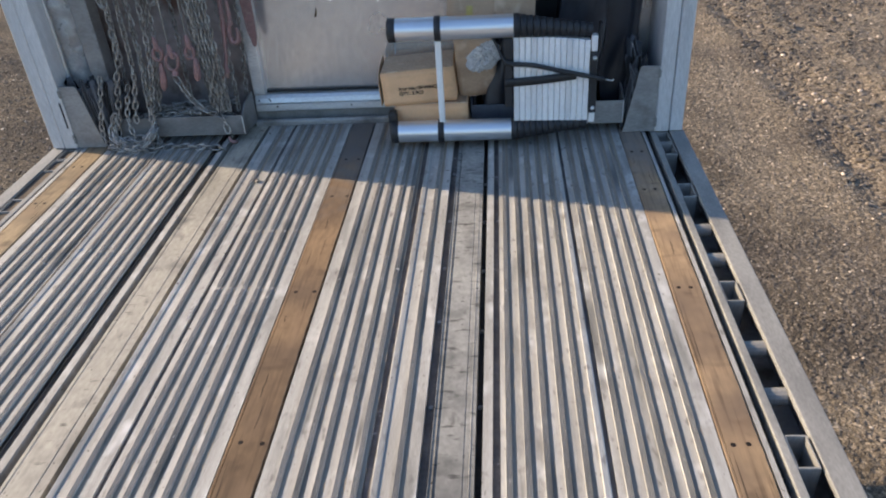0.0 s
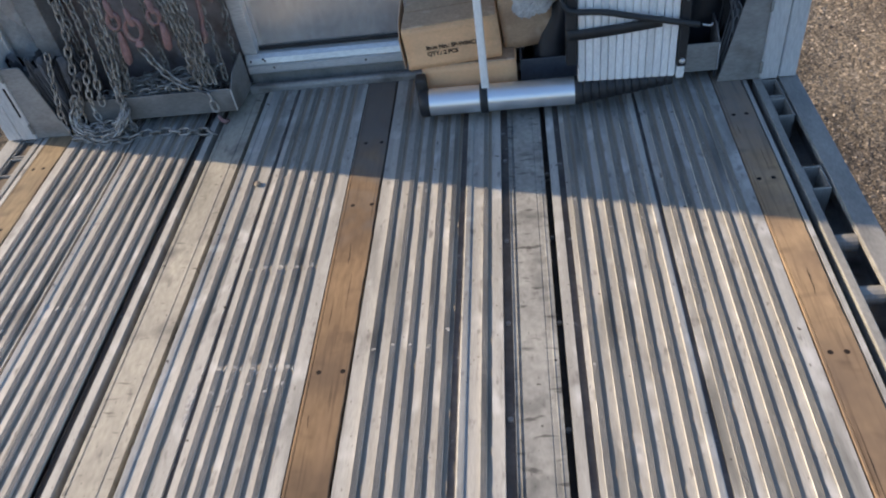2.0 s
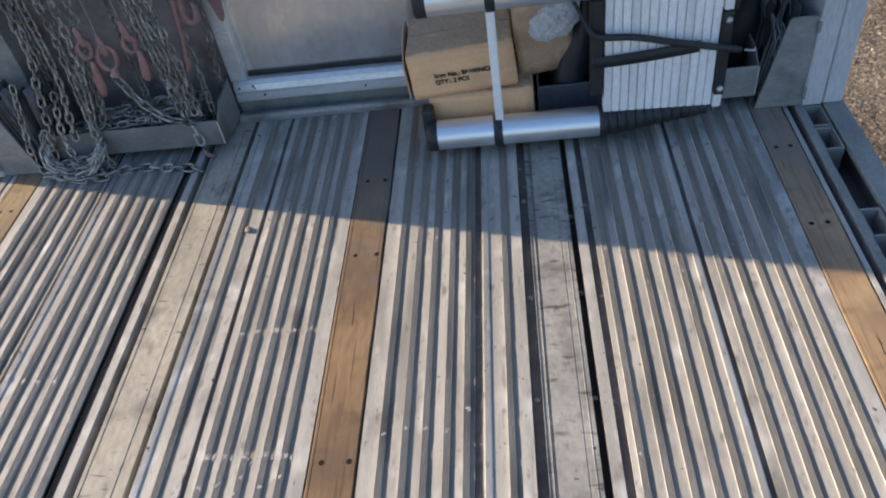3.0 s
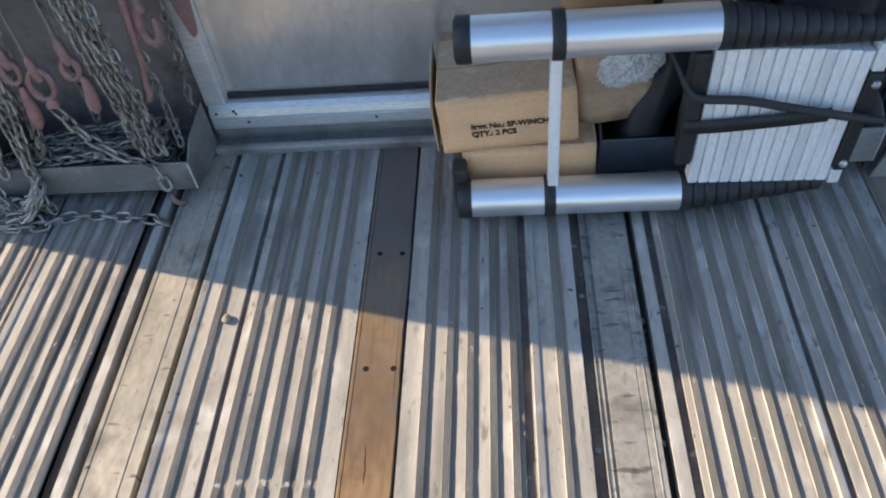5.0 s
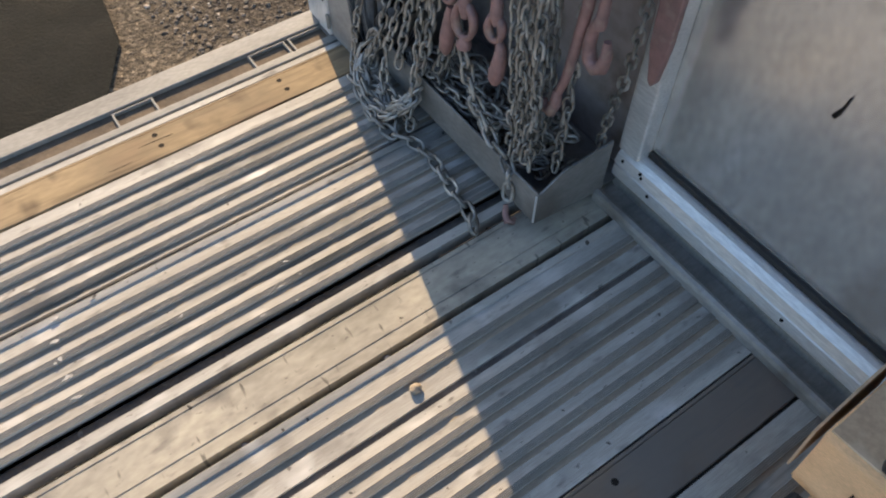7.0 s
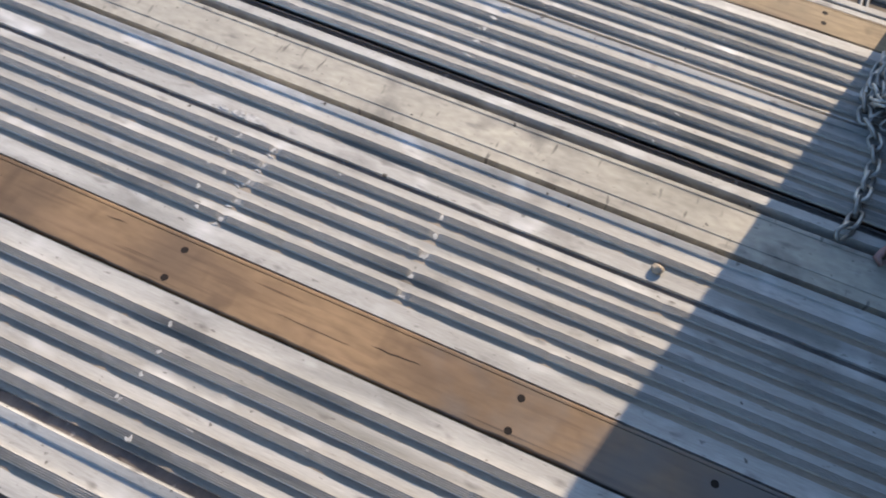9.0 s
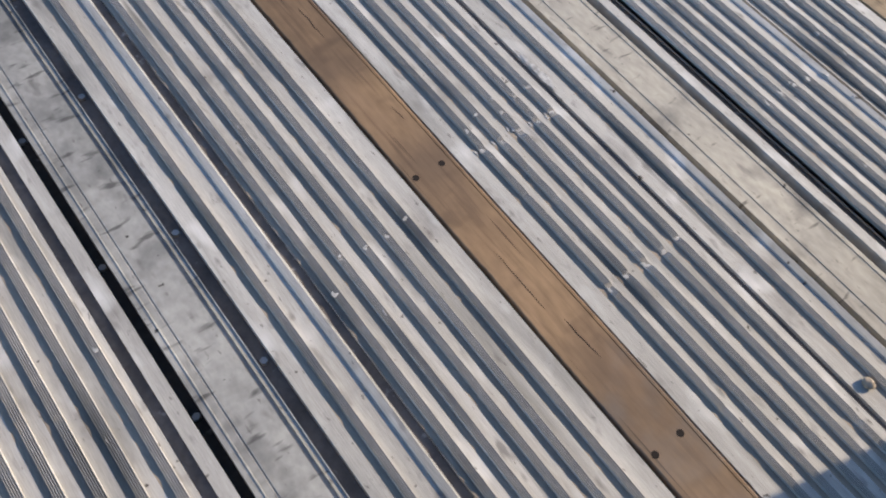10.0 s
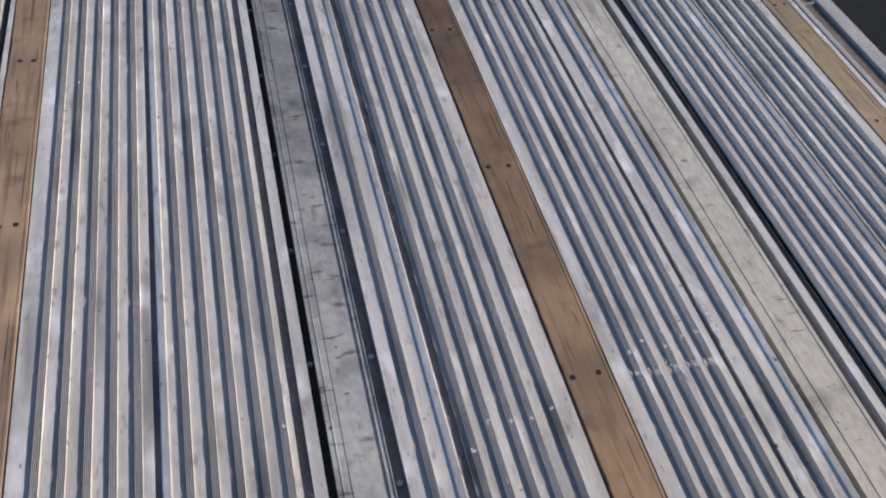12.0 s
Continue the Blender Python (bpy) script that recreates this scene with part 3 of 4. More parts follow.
def burr(x, y, sx, sy, bm, z=0.0):
    """Ragged worn fragments that fill the grooves of a rib."""
    for i in range(4):
        s = rng.random() * 9
        cx, cy = x + rng.uniform(-0.55, 0.55) * sx, y + rng.uniform(-0.8, 0.8) * sy
        rx, ry = sx * rng.uniform(0.25, 0.6), sy * rng.uniform(0.25, 0.55)
        top = []
        for k in range(9):
            a = k * math.tau / 9
            r = 1 + 0.9 * noise.noise((math.cos(a) * 1.5 + s, math.sin(a) * 1.5, s))
            top.append((cx + math.cos(a) * rx * r, cy + math.sin(a) * ry * r))
        bm = slab(top, "z", 0.0005, (z or RIB_H) + 0.0001 + 0.0003 * rng.random(), bm)
    return bm


bm = None
for x in (-0.264, -0.226, -0.184, -0.142, -0.103):
    bm = burr(x + 0.0062, 1.828 + rng.uniform(-0.005, 0.005), 0.0085, 0.006, bm, 0.0022)
    bm = burr(x + 0.0062, 1.505 + rng.uniform(-0.006, 0.006), 0.0085, 0.007, bm, 0.0022)
    bm = burr(x + 0.018, 1.500 + rng.uniform(-0.012, 0.012), 0.004, 0.007, bm, 0.0008)
    bm = burr(x + 0.0062, 1.450 + rng.uniform(-0.015, 0.015), 0.0066, 0.005, bm)
bm = burr(-0.300, 1.44, 0.016, 0.03, bm, 0.0010)
bm = burr(-0.306, 1.395, 0.010, 0.022, bm, 0.0010)
for x in (0.093, 0.138, 0.178, 0.221, 0.260):
    bm = burr(x + 0.0062, 1.565 + rng.uniform(-0.025, 0.025), 0.0066, 0.005, bm)
for x in left_ribs[1:6]:
    bm = burr(x + 0.0062, 1.72 + rng.uniform(-0.012, 0.012), 0.0066, 0.008, bm)
for i in range(120):
    x = rng.choice(left_ribs + right_ribs + [-0.264, -0.226, -0.184, 0.138, 0.178, 0.221])
    bm = burr(x + rng.uniform(0.002, 0.010), rng.uniform(-0.8, 2.3), rng.uniform(0.0015, 0.004), rng.uniform(0.002, 0.007), bm)
part("scrape_marks", bm, M_SCUFF, deck, "bright scrapes on the aluminium ribs")
for y in [2.2 - 0.29 * k for k in range(14)]:
    for x in (0.523, 0.4065, -0.4045, -0.529):
        bm = bmesh.new()
        bmesh.ops.create_cone(bm, cap_ends=True, segments=6, radius1=0.007, radius2=0.006, depth=0.006)
        bmesh.ops.translate(bm, verts=bm.verts, vec=(x, y + rng.uniform(-0.03, 0.03), -0.0135 if x in (0.4065, -0.4045) else -0.0325))
        part("bolt_head", bm, M_PLATE, deck)


# hardwood nailing strips with countersunk screws
def wood_strip(x0, x1, holes, shift, material):
    bm = bmesh.new()
    n = 900
    rows = []
    for i in range(n + 1):
        y = Y_BACK + (Y_FRONT - Y_BACK) * i / n
        a = x0 + 0.0015 * noise.noise((y * 3, shift, 0)) + 0.0015
        b = x1 + 0.0022 * noise.noise((y * 5, shift, 5)) + 0.0018 * noise.noise((y * 31, shift, 6)) - 0.0042
        z = 0.0012 + 0.0012 * noise.noise((y * 2, shift, 9))
        rows.append([bm.verts.new(p) for p in ((a, y, -0.03), (a, y, z - 0.0015), (a + 0.002, y, z), (a + 0.0062, y, z), (a + 0.0069, y, z - 0.003 - 0.002 * noise.noise((y * 8, shift, 2))), (a + 0.0078, y, z), (b - 0.002, y, z), (b, y, z - 0.0015), (b, y, -0.03))])
    for r, s in zip(rows, rows[1:]):
        for k in range(8):
            bm.faces.new((r[k], r[k + 1], s[k + 1], s[k]))
    # dark filler added under both gaps so no light leaks up past the wood
    for e0, e1 in ((x0 - 0.0018, x0 + 0.0045), (x1 - 0.0075, x1 + 0.0018)):
        part("joint_dirt", box(e0, e1, Y_BACK, Y_FRONT, -0.034, -0.012), M_SLOT, deck)
    strip = part("wood_strip", bm, material, deck, "weathered brown hardwood nailing strip")
    for i in range(12):
        y, ln = rng.uniform(-1.6, 2.3), rng.uniform(0.03, 0.14)
        x = rng.uniform(x0 + 0.014, x1 - 0.014)
        wide, drift, edge = rng.uniform(0.0003, 0.0009), rng.uniform(-0.004, 0.004), []
        for side in (1, -1):
            for k in range(13):
                t = k / 12 if side > 0 else 1 - k / 12
                c = x + drift * t + 0.0022 * noise.noise((t * 4, i, shift))
                w = wide * (math.sin(math.pi * t) ** 0.6 + 0.05) * (1 + 0.6 * noise.noise((t * 9, i, shift + 3 * side)))
                edge.append((c + side * w, y + ln * t))
        zc = 0.0012 + 0.0012 * noise.noise(((y + ln / 2) * 2, shift, 9))
        part("crack", slab(edge, "z", zc - 0.002, zc + 0.0003), M_HOLE, strip)
    for y in (2.349, 2.055, 1.483, 0.905, 0.354, -0.222, -0.8, -1.377, -1.954, -2.53):
        for x in holes:
            hb = bmesh.new()
            bmesh.ops.create_cone(hb, cap_ends=True, segments=12, radius1=0.0066, radius2=0.0062, depth=0.002)
            bmesh.ops.translate(hb, verts=hb.verts, vec=(x + rng.uniform(-0.002, 0.002), y + rng.uniform(-0.003, 0.003), 0.0004 + 0.0012 * noise.noise((y * 2, shift, 9))))
            part("screw", hb, M_HOLE, strip)


wood_strip(-1.1435, -1.048, (-1.118, -1.083), 1, M_WOOD_PALE)
wood_strip(-0.047, 0.053, (-0.019, 0.034), 2, M_WOOD_BROWN)
wood_strip(1.0455, 1.1335, (1.069, 1.104), 3, M_WOOD_GOLD)


# side rails with stake pockets and pipe spools
def side_rail(s):
    def bx(a, b, *r, **k):
        return box(min(s * a, s * b), max(s * a, s * b), *r, **k)
    rail = empty("side_rail", (0, 0, 0), "aluminium rub rail with open stake pockets", "side rail", kind="structure")
    y1 = 2.80
    part("inner_rail", bx(1.165, 1.185, Y_BACK, y1, -0.12, 0.001, bevel=0.002), M_RAIL, rail)
    part("rub_rail", bx(1.240, 1.296, Y_BACK, y1, -0.016, 0.001, bevel=0.0025), M_RAIL, rail)
    part("rub_rail_web", bx(1.284, 1.295, Y_BACK, y1, -0.12, -0.016), M_RAIL, rail)
    part("lower_flange", bx(1.165, 1.295, Y_BACK, y1, -0.128, -0.121), M_PLATE, rail)
    if s < 0:
        part("packed_dirt", bx(1.1865, 1.2835, Y_BACK, y1, -0.118, -0.009), M_DIRT, rail, "brown dirt packed in the rail")
    pockets = [2.3725, 2.0475] + [1.466 - 0.577 * k for k in range(18)]
    for y in pockets + [2.475]:
        p = None
        h = 0.047
        for a, b, c, d in ((1.1855, 1.189, y - h, y + h), (1.230, 1.2335, y - h, y + h), (1.189, 1.230, y - h, y - h + 0.005), (1.189, 1.230, y + h - 0.005, y + h)):
            p = bx(a, b, c, d, -0.12, -0.001, bevel=0.0008, bm=p)
        part("stake_pocket", p, M_RAIL, rail)
    for y in [1.466 + o - 0.577 * k for k in range(18) for o in (0.364, 0.194)]:
        sp = bmesh.new()
        bmesh.ops.create_cone(sp, cap_ends=True, segments=14, radius1=0.0215, radius2=0.0215, depth=0.054, matrix=Matrix.Rotation(radians(90), 4, "Y"))
        bmesh.ops.translate(sp, verts=sp.verts, vec=(s * 1.2125, y, -0.030))
        part("pipe_spool", sp, M_RAIL, rail)


side_rail(1)
side_rail(-1)

# steel frame under the deck
frame_thing = empty("chassis", (0, 0, -0.1), "dark steel chassis beams under the deck", "chassis", kind="structure")
for y in [2.35 - 0.577 * k for k in range(20)]:
    bm = box(-1.16, 1.16, y - 0.04, y + 0.04, -0.062, -0.055)
    bm = box(-1.16, 1.16, y - 0.004, y + 0.004, -0.15, -0.062, bm=bm)
    bm = box(-1.16, 1.16, y - 0.04, y + 0.04, -0.157, -0.15, bm=bm)
    part("crossmember", local(bm, frame_thing), M_STEEL, frame_thing)
for x in (-0.5, 0.5):
    bm = box(x - 0.075, x + 0.075, Y_BACK, 2.7, -0.172, -0.158)
    bm = box(x - 0.006, x + 0.006, Y_BACK, 2.7, -0.45, -0.172, bm=bm)
    bm = box(x - 0.075, x + 0.075, Y_BACK, 2.7, -0.464, -0.45, bm=bm)
    part("main_beam", local(bm, frame_thing), M_STEEL, frame_thing)

# ---- headboard ----
# upper headboard is unseen; built this tall to block sky light from the deck
TOP = 1.9
head = empty("wall_north", (0, 2.7, 0), "brushed aluminium headboard with storage bays and centre door", "headboard", kind="structure")


def hpart(name, bm, m, label="", parent=None):
    return part(name, local(bm, head), m, parent or head, label)


bm = box(-1.285, 1.285, 2.801, 2.812, -0.12, TOP)
hpart("back_sheet", bm, M_PANEL)
for s in (-1, 1):
    a, b = sorted((s * 1.181, s * 1.2335))
    hpart("post", box(a, b, 2.516, 2.80, 0.003, TOP, bevel=0.004), M_POST)
    a, b = sorted((s * 1.2365, s * 1.288))
    hpart("post", box(a, b, 2.519, 2.80, 0.003, TOP, bevel=0.006), M_POST)
    hpart("corner_gusset", slab([(s * x, z) for x, z in ((1.058, 0.003), (1.181, 0.003), (1.181, 0.268), (1.116, 0.268), (1.108, 0.262))], "y", 2.523, 2.530, bevel=0.0012), M_PLATE)
    for z, h in ((0.045, 0.020), (0.24, 0.016)):
        a, b = sorted((s * 1.176, s * 1.185))
        hpart("weld_bead", box(a, b, 2.512, 2.520, z - h, z + h, bevel=0.003), M_RAIL)
hpart("weld_gap", box(-1.1945, -1.1885, 2.5135, 2.5165, 0.095, 0.205, bevel=0.001), M_HOLE)
hpart("top_rail", box(-1.29, 1.29, 2.50, 2.82, TOP, TOP + 0.05, bevel=0.006), M_POST)

# ripple of a thin stainless sheet behind the outer left bay
bm = bmesh.new()
n = 130
rows = []
for i in range(n + 1):
    z = 0.004 + 1.2 * i / n
    w = [0.013 * noise.noise((j * 0.16, z * 19, 2)) + 0.003 * noise.noise((j * 0.4, z * 47, 7)) for j in range(9)]
    rows.append([bm.verts.new((-1.180 + 0.094 * j / 8, 2.640 + w[j], z)) for j in range(9)])
for r, q in zip(rows, rows[1:]):
    for j in range(8):
        bm.faces.new((r[j], r[j + 1], q[j + 1], q[j])).smooth = True
bmesh.ops.solidify(bm, geom=bm.faces[:], thickness=0.002)
hpart("bay_sheet", bm, M_MIRROR, "rippled shiny aluminium sheet")
hpart("corner_strip", box(-1.180, -1.173, 2.612, 2.622, 0.003, TOP, bevel=0.002), M_POLISH)
hpart("bay_post", box(-1.083, -1.012, 2.622, 2.70, 0.003, TOP, bevel=0.004), M_PLATE)
hpart("bay_post", box(-1.083, -1.074, 2.700, 2.80, 0.003, TOP), M_PLATE)
hpart("bay_plate", box(-1.073, -0.47, 2.786, 2.80, 0.003, TOP), M_RUSTPLATE, "dark rust-stained plate behind the chains")
hpart("bay_plate", box(0.47, 0.985, 2.786, 2.80, 0.003, TOP), M_STEEL)

# centre door: stepped sill, stiles and satin panel
door = empty("door_1", (0, 2.75, 0), "satin aluminium headboard door in a stepped frame", "door", kind="structure")
part("door_panel", local(box(-0.425, 0.445, 2.768, 2.785, 0.10, TOP - 0.01, bevel=0.002), door), M_PANEL, door)
lip = [(2.711, 0.001), (2.711, 0.010), (2.748, 0.010), (2.748, 0.0505), (2.768, 0.0505), (2.768, 0.001)]
riser = [(2.737, 0.051), (2.733, 0.054), (2.7325, 0.060), (2.734, 0.080), (2.738, 0.0835), (2.745, 0.0835), (2.745, 0.086), (2.768, 0.086), (2.768, 0.051)]
nose = [(2.692, 0.001), (2.692, 0.017), (2.695, 0.025), (2.702, 0.028), (2.709, 0.025), (2.7105, 0.001)]
part("sill_nose", local(slab(nose, "x", -0.462, 0.48), door), M_PLATE, door, "rounded worn sill nosing")
part("door_sill", local(slab(lip, "x", -0.462, 0.48), door), M_RAIL, door, "stepped grey aluminium sill channel")
part("sill_riser", local(slab(riser, "x", -0.462, 0.48), door), M_POLISH, door, "scuffed pale aluminium riser under the ledge")
ledge = [(2.733, 0.0865), (2.731, 0.090), (2.737, 0.108), (2.747, 0.120), (2.768, 0.126), (2.768, 0.0865)]
part("sill_ledge", local(slab(ledge, "x", -0.462, 0.48), door), M_POLISH, door, "bright polished aluminium ledge")
# black strip added to draw the shadow line at the panel's foot
part("seal", local(box(-0.412, 0.43, 2.758, 2.768, 0.1265, 0.140, bevel=0.002), door), M_RUBBER, door, "black strip drawing the shadow line below the door panel")
part("scrape", local(slab([(0.150, 0.272), (0.154, 0.270), (0.157, 0.300), (0.163, 0.335), (0.158, 0.337), (0.153, 0.300)], "y", 2.7665, 2.768), door), M_SCUFF, door, "pale scrape on the panel")
part("scrape", local(slab([(0.168, 0.345), (0.172, 0.344), (0.190, 0.372), (0.186, 0.373)], "y", 2.7665, 2.768), door), M_SCUFF, door, "pale scrape on the panel")
for a, b in ((-0.462, -0.412), (0.43, 0.48)):
    bm = box(a, b, 2.731, 2.768, 0.1275, TOP - 0.01, bevel=0.004)
    part("door_stile", local(bm, door), M_POLISH, door)
part("stile_cover", local(box(-0.475, -0.4635, 2.755, 2.80, 0.003, TOP - 0.01, bevel=0.002), door), M_PLATE, door)
for x, z in ((-0.445, 0.10), (-0.40, 0.105), (-0.395, 0.098), (-0.05, 0.07), (-0.37, 0.072)):
    bm = bmesh.new()
    bmesh.ops.create_uvsphere(bm, u_segments=8, v_segments=5, radius=0.0038)
    bmesh.ops.translate(bm, verts=bm.verts, vec=(x, 2.7350 if z > 0.09 else 2.7335, z))
    part("rivet", local(bm, door), M_HOLE, door)
bm = sweep([(-0.150, 2.766, 0.475), (-0.152, 2.765, 0.455), (-0.157, 2.764, 0.437)], [0.0015, 0.002, 0.0045], 6)
part("scratch_mark", local(bm, door), M_HOLE, door, "dark rust scratch on the panel")


# trays
def tray(x0, x1, h, name, label, metal, foot=0.034):
    """An open bin fixed to the headboard, its floor sloping back towards the deck."""
    t = empty(name, ((x0 + x1) / 2, 2.53, 0), label, "tray")
    part("front_plate", local(box(x0, x1, 2.542, 2.547, foot, h, bevel=0.0015), t), metal, t)
    part("bottom_plate", local(slab([(2.5475, foot), (2.5475, foot + 0.005), (2.785, 0.017), (2.785, 0.012)], "x", x0 + 0.006, x1 - 0.006), t), metal, t)
    for x in (x0, x1 - 0.005):
        part("end_plate", local(slab([(2.5475, foot), (2.5475, h - 0.002), (2.600, h + 0.028), (2.715, h + 0.036), (2.715, 0.016)], "x", x, x + 0.005, bevel=0.001), t), metal, t)
    part("worn_edge", local(box(x1 - 0.0045, x1 - 0.0005, 2.5395, 2.5418, foot + 0.003, h - 0.004, bevel=0.0008), t), M_POLISH, t, "bright worn metal edge")
    return t


tray(-0.985, -0.461, 0.117, "chain_tray", "grimy bare metal tray full of chains against the headboard", M_TRAY)
tray(0.466, 0.925, 0.127, "storage_tray", "black painted metal tray below the dark tarps", M_TRAYBLACK)
tray(0.93, 1.06, 0.127, "storage_tray", "small grimy bare metal tray beside the gusset", M_PLATE)

# ---- chains on the left bay ----
def link_mesh():
    """One welded chain link: a round wire bent into a long oval, its length along z."""
    wire, half, wide = 0.0041, 0.0108, 0.0108
    pts = []
    for k in range(7):
        a = math.pi * k / 6
        pts.append((wide * math.cos(a), 0, half + wide * math.sin(a)))
    for k in range(7):
        a = math.pi + math.pi * k / 6
        pts.append((wide * math.cos(a), 0, -half + wide * math.sin(a)))
    return mesh_of(sweep(pts, wire, 6, closed=True), "link", M_CHAIN)


LINK, LINK_STEP = link_mesh(), 0.0345


def smooth_path(points, step):
    """Even steps along a soft curve through the points."""
    pts = [Vector(p) for p in points]
    fine = []
    for i in range(len(pts) - 1):
        p0, p1, p2, p3 = pts[max(i - 1, 0)], pts[i], pts[i + 1], pts[min(i + 2, len(pts) - 1)]
        for k in range(24):
            t = k / 24
            fine.append(0.5 * (2 * p1 + (p2 - p0) * t + (2 * p0 - 5 * p1 + 4 * p2 - p3) * t * t + (3 * p1 - p0 - 3 * p2 + p3) * t ** 3))
    fine.append(pts[-1])
    out, left = [fine[0]], step
    for a, b in zip(fine, fine[1:]):
        d = (b - a).length
        while d >= left:
            a = a + (b - a) * (left / d)
            d -= left
            out.append(a)
            left = step
        left -= d
    return out


def chain(points, label, twist=0.0, seed=0, group="chains in the tray bay", size=0.82):
    r = random.Random(seed)
    path = smooth_path(points, LINK_STEP * size)
    thing = empty("chain", path[-1], label, "chain", group)
    for i, (a, b) in enumerate(zip(path, path[1:])):
        d = (b - a).normalized()
        q = d.to_track_quat("Z", "X").to_matrix().to_4x4()
        ob = new("link", LINK)
        ob.parent = thing
        ob.matrix_basis = Matrix.Translation((a + b) / 2 - thing.location) @ q @ pose(0, 0, 0, r.uniform(-7, 7), r.uniform(-7, 7), twist + 90 * (i % 2) + r.uniform(-14, 14)) @ Matrix.Scale(size, 4)
    return thing


hpart("hanging_bar", sweep([(-0.985, 2.63, 1.02), (-0.475, 2.63, 1.02)], 0.016, 10), M_STEEL)
hang = [
    ((-0.895, 2.550, 1.0), (-0.908, 2.550, 0.43), (-0.940, 2.545, 0.28), (-0.967, 2.532, 0.14), (-0.985, 2.51, 0.05)),
    ((-0.850, 2.552, 1.0), (-0.859, 2.550, 0.46), (-0.867, 2.548, 0.30), (-0.888, 2.540, 0.19), (-0.905, 2.525, 0.08)),
    ((-0.765, 2.552, 1.0), (-0.777, 2.550, 0.47), (-0.795, 2.548, 0.30), (-0.820, 2.535, 0.17), (-0.845, 2.515, 0.05)),
    ((-0.770, 2.62, 1.0), (-0.785, 2.62, 0.50), (-0.820, 2.61, 0.20), (-0.80, 2.56, 0.10)),
    ((-0.740, 2.59, 1.0), (-0.758, 2.585, 0.46), (-0.785, 2.575, 0.26), (-0.815, 2.565, 0.13)),
    ((-0.815, 2.565, 1.0), (-0.825, 2.562, 0.40), (-0.822, 2.558, 0.28), (-0.830, 2.548, 0.16), (-0.860, 2.53, 0.10)),
    ((-0.925, 2.63, 1.0), (-0.94, 2.63, 0.45), (-0.955, 2.62, 0.12)),
    ((-0.88, 2.68, 1.0), (-0.89, 2.68, 0.5), (-0.88, 2.67, 0.10)),
    ((-0.72, 2.70, 1.0), (-0.715, 2.70, 0.5), (-0.72, 2.69, 0.10)),
    ((-0.588, 2.552, 1.0), (-0.580, 2.552, 0.45), (-0.566, 2.552, 0.30), (-0.562, 2.555, 0.13)),
    ((-0.572, 2.556, 1.0), (-0.566, 2.556, 0.46), (-0.552, 2.556, 0.30), (-0.554, 2.560, 0.12)),
    ((-0.556, 2.550, 1.0), (-0.549, 2.550, 0.46), (-0.540, 2.552, 0.32), (-0.541, 2.555, 0.16), (-0.546, 2.552, 0.125)),
    ((-0.542, 2.560, 1.0), (-0.536, 2.560, 0.46), (-0.526, 2.560, 0.30), (-0.530, 2.562, 0.12)),
    ((-0.528, 2.553, 1.0), (-0.520, 2.553, 0.47), (-0.511, 2.555, 0.29), (-0.512, 2.558, 0.13)),
    ((-0.618, 2.590, 1.0), (-0.610, 2.590, 0.46), (-0.592, 2.590, 0.28), (-0.592, 2.592, 0.11)),
    ((-0.598, 2.595, 1.0), (-0.590, 2.595, 0.46), (-0.574, 2.592, 0.28), (-0.572, 2.592, 0.11)),
    ((-0.575, 2.590, 1.0), (-0.566, 2.590, 0.46), (-0.553, 2.590, 0.28), (-0.552, 2.590, 0.11)),
    ((-0.552, 2.600, 1.0), (-0.546, 2.600, 0.46), (-0.536, 2.598, 0.28), (-0.535, 2.596, 0.11)),
    ((-0.640, 2.64, 1.0), (-0.630, 2.64, 0.46), (-0.615, 2.64, 0.28), (-0.612, 2.64, 0.10)),
    ((-0.600, 2.65, 1.0), (-0.592, 2.65, 0.46), (-0.578, 2.65, 0.28), (-0.575, 2.65, 0.10)),
    ((-0.497, 2.612, 0.60), (-0.490, 2.608, 0.31), (-0.493, 2.606, 0.11)),
    ((-0.440, 2.700, 1.0), (-0.456, 2.700, 0.38), (-0.474, 2.702, 0.24), (-0.484, 2.702, 0.10)),
]
for i, p in enumerate(hang):
    chain(p, "grimy galvanised steel chain hanging down into the tray", 20 * i, i, size=0.84 if i < 3 else 0.74)
for i in range(9):
    x, y, low = -0.93 + 0.048 * i, 2.56 + 0.015 * (i % 3), 0.56 + 0.05 * ((i * 5) % 4)
    chain([(x, y, 1.0), (x - 0.006, y, low + 0.12), (x + 0.004, y, low + 0.02), (x + 0.016, y, low), (x + 0.028, y, low + 0.02), (x + 0.034, y, low + 0.12), (x + 0.030, y, 1.0)],
          "doubled chain hung high on the bar", 15 * i, 140 + i, size=0.8)
slung = chain([(-0.696, 2.540, 0.290), (-0.672, 2.540, 0.230), (-0.640, 2.541, 0.176), (-0.602, 2.544, 0.137), (-0.56, 2.545, 0.124), (-0.537, 2.537, 0.110), (-0.531, 2.532, 0.06), (-0.528, 2.527, 0.022)],
              "chain slung over the tray edge down to the deck", 10, 40, size=0.92)
part("hook", local(sweep([(-0.530, 2.530, 0.030), (-0.522, 2.524, 0.014), (-0.508, 2.518, 0.010), (-0.500, 2.525, 0.010), (-0.506, 2.534, 0.011)], [0.005, 0.007, 0.0075, 0.006, 0.004], 8), slung), M_RED, slung, "small rusty grab hook")
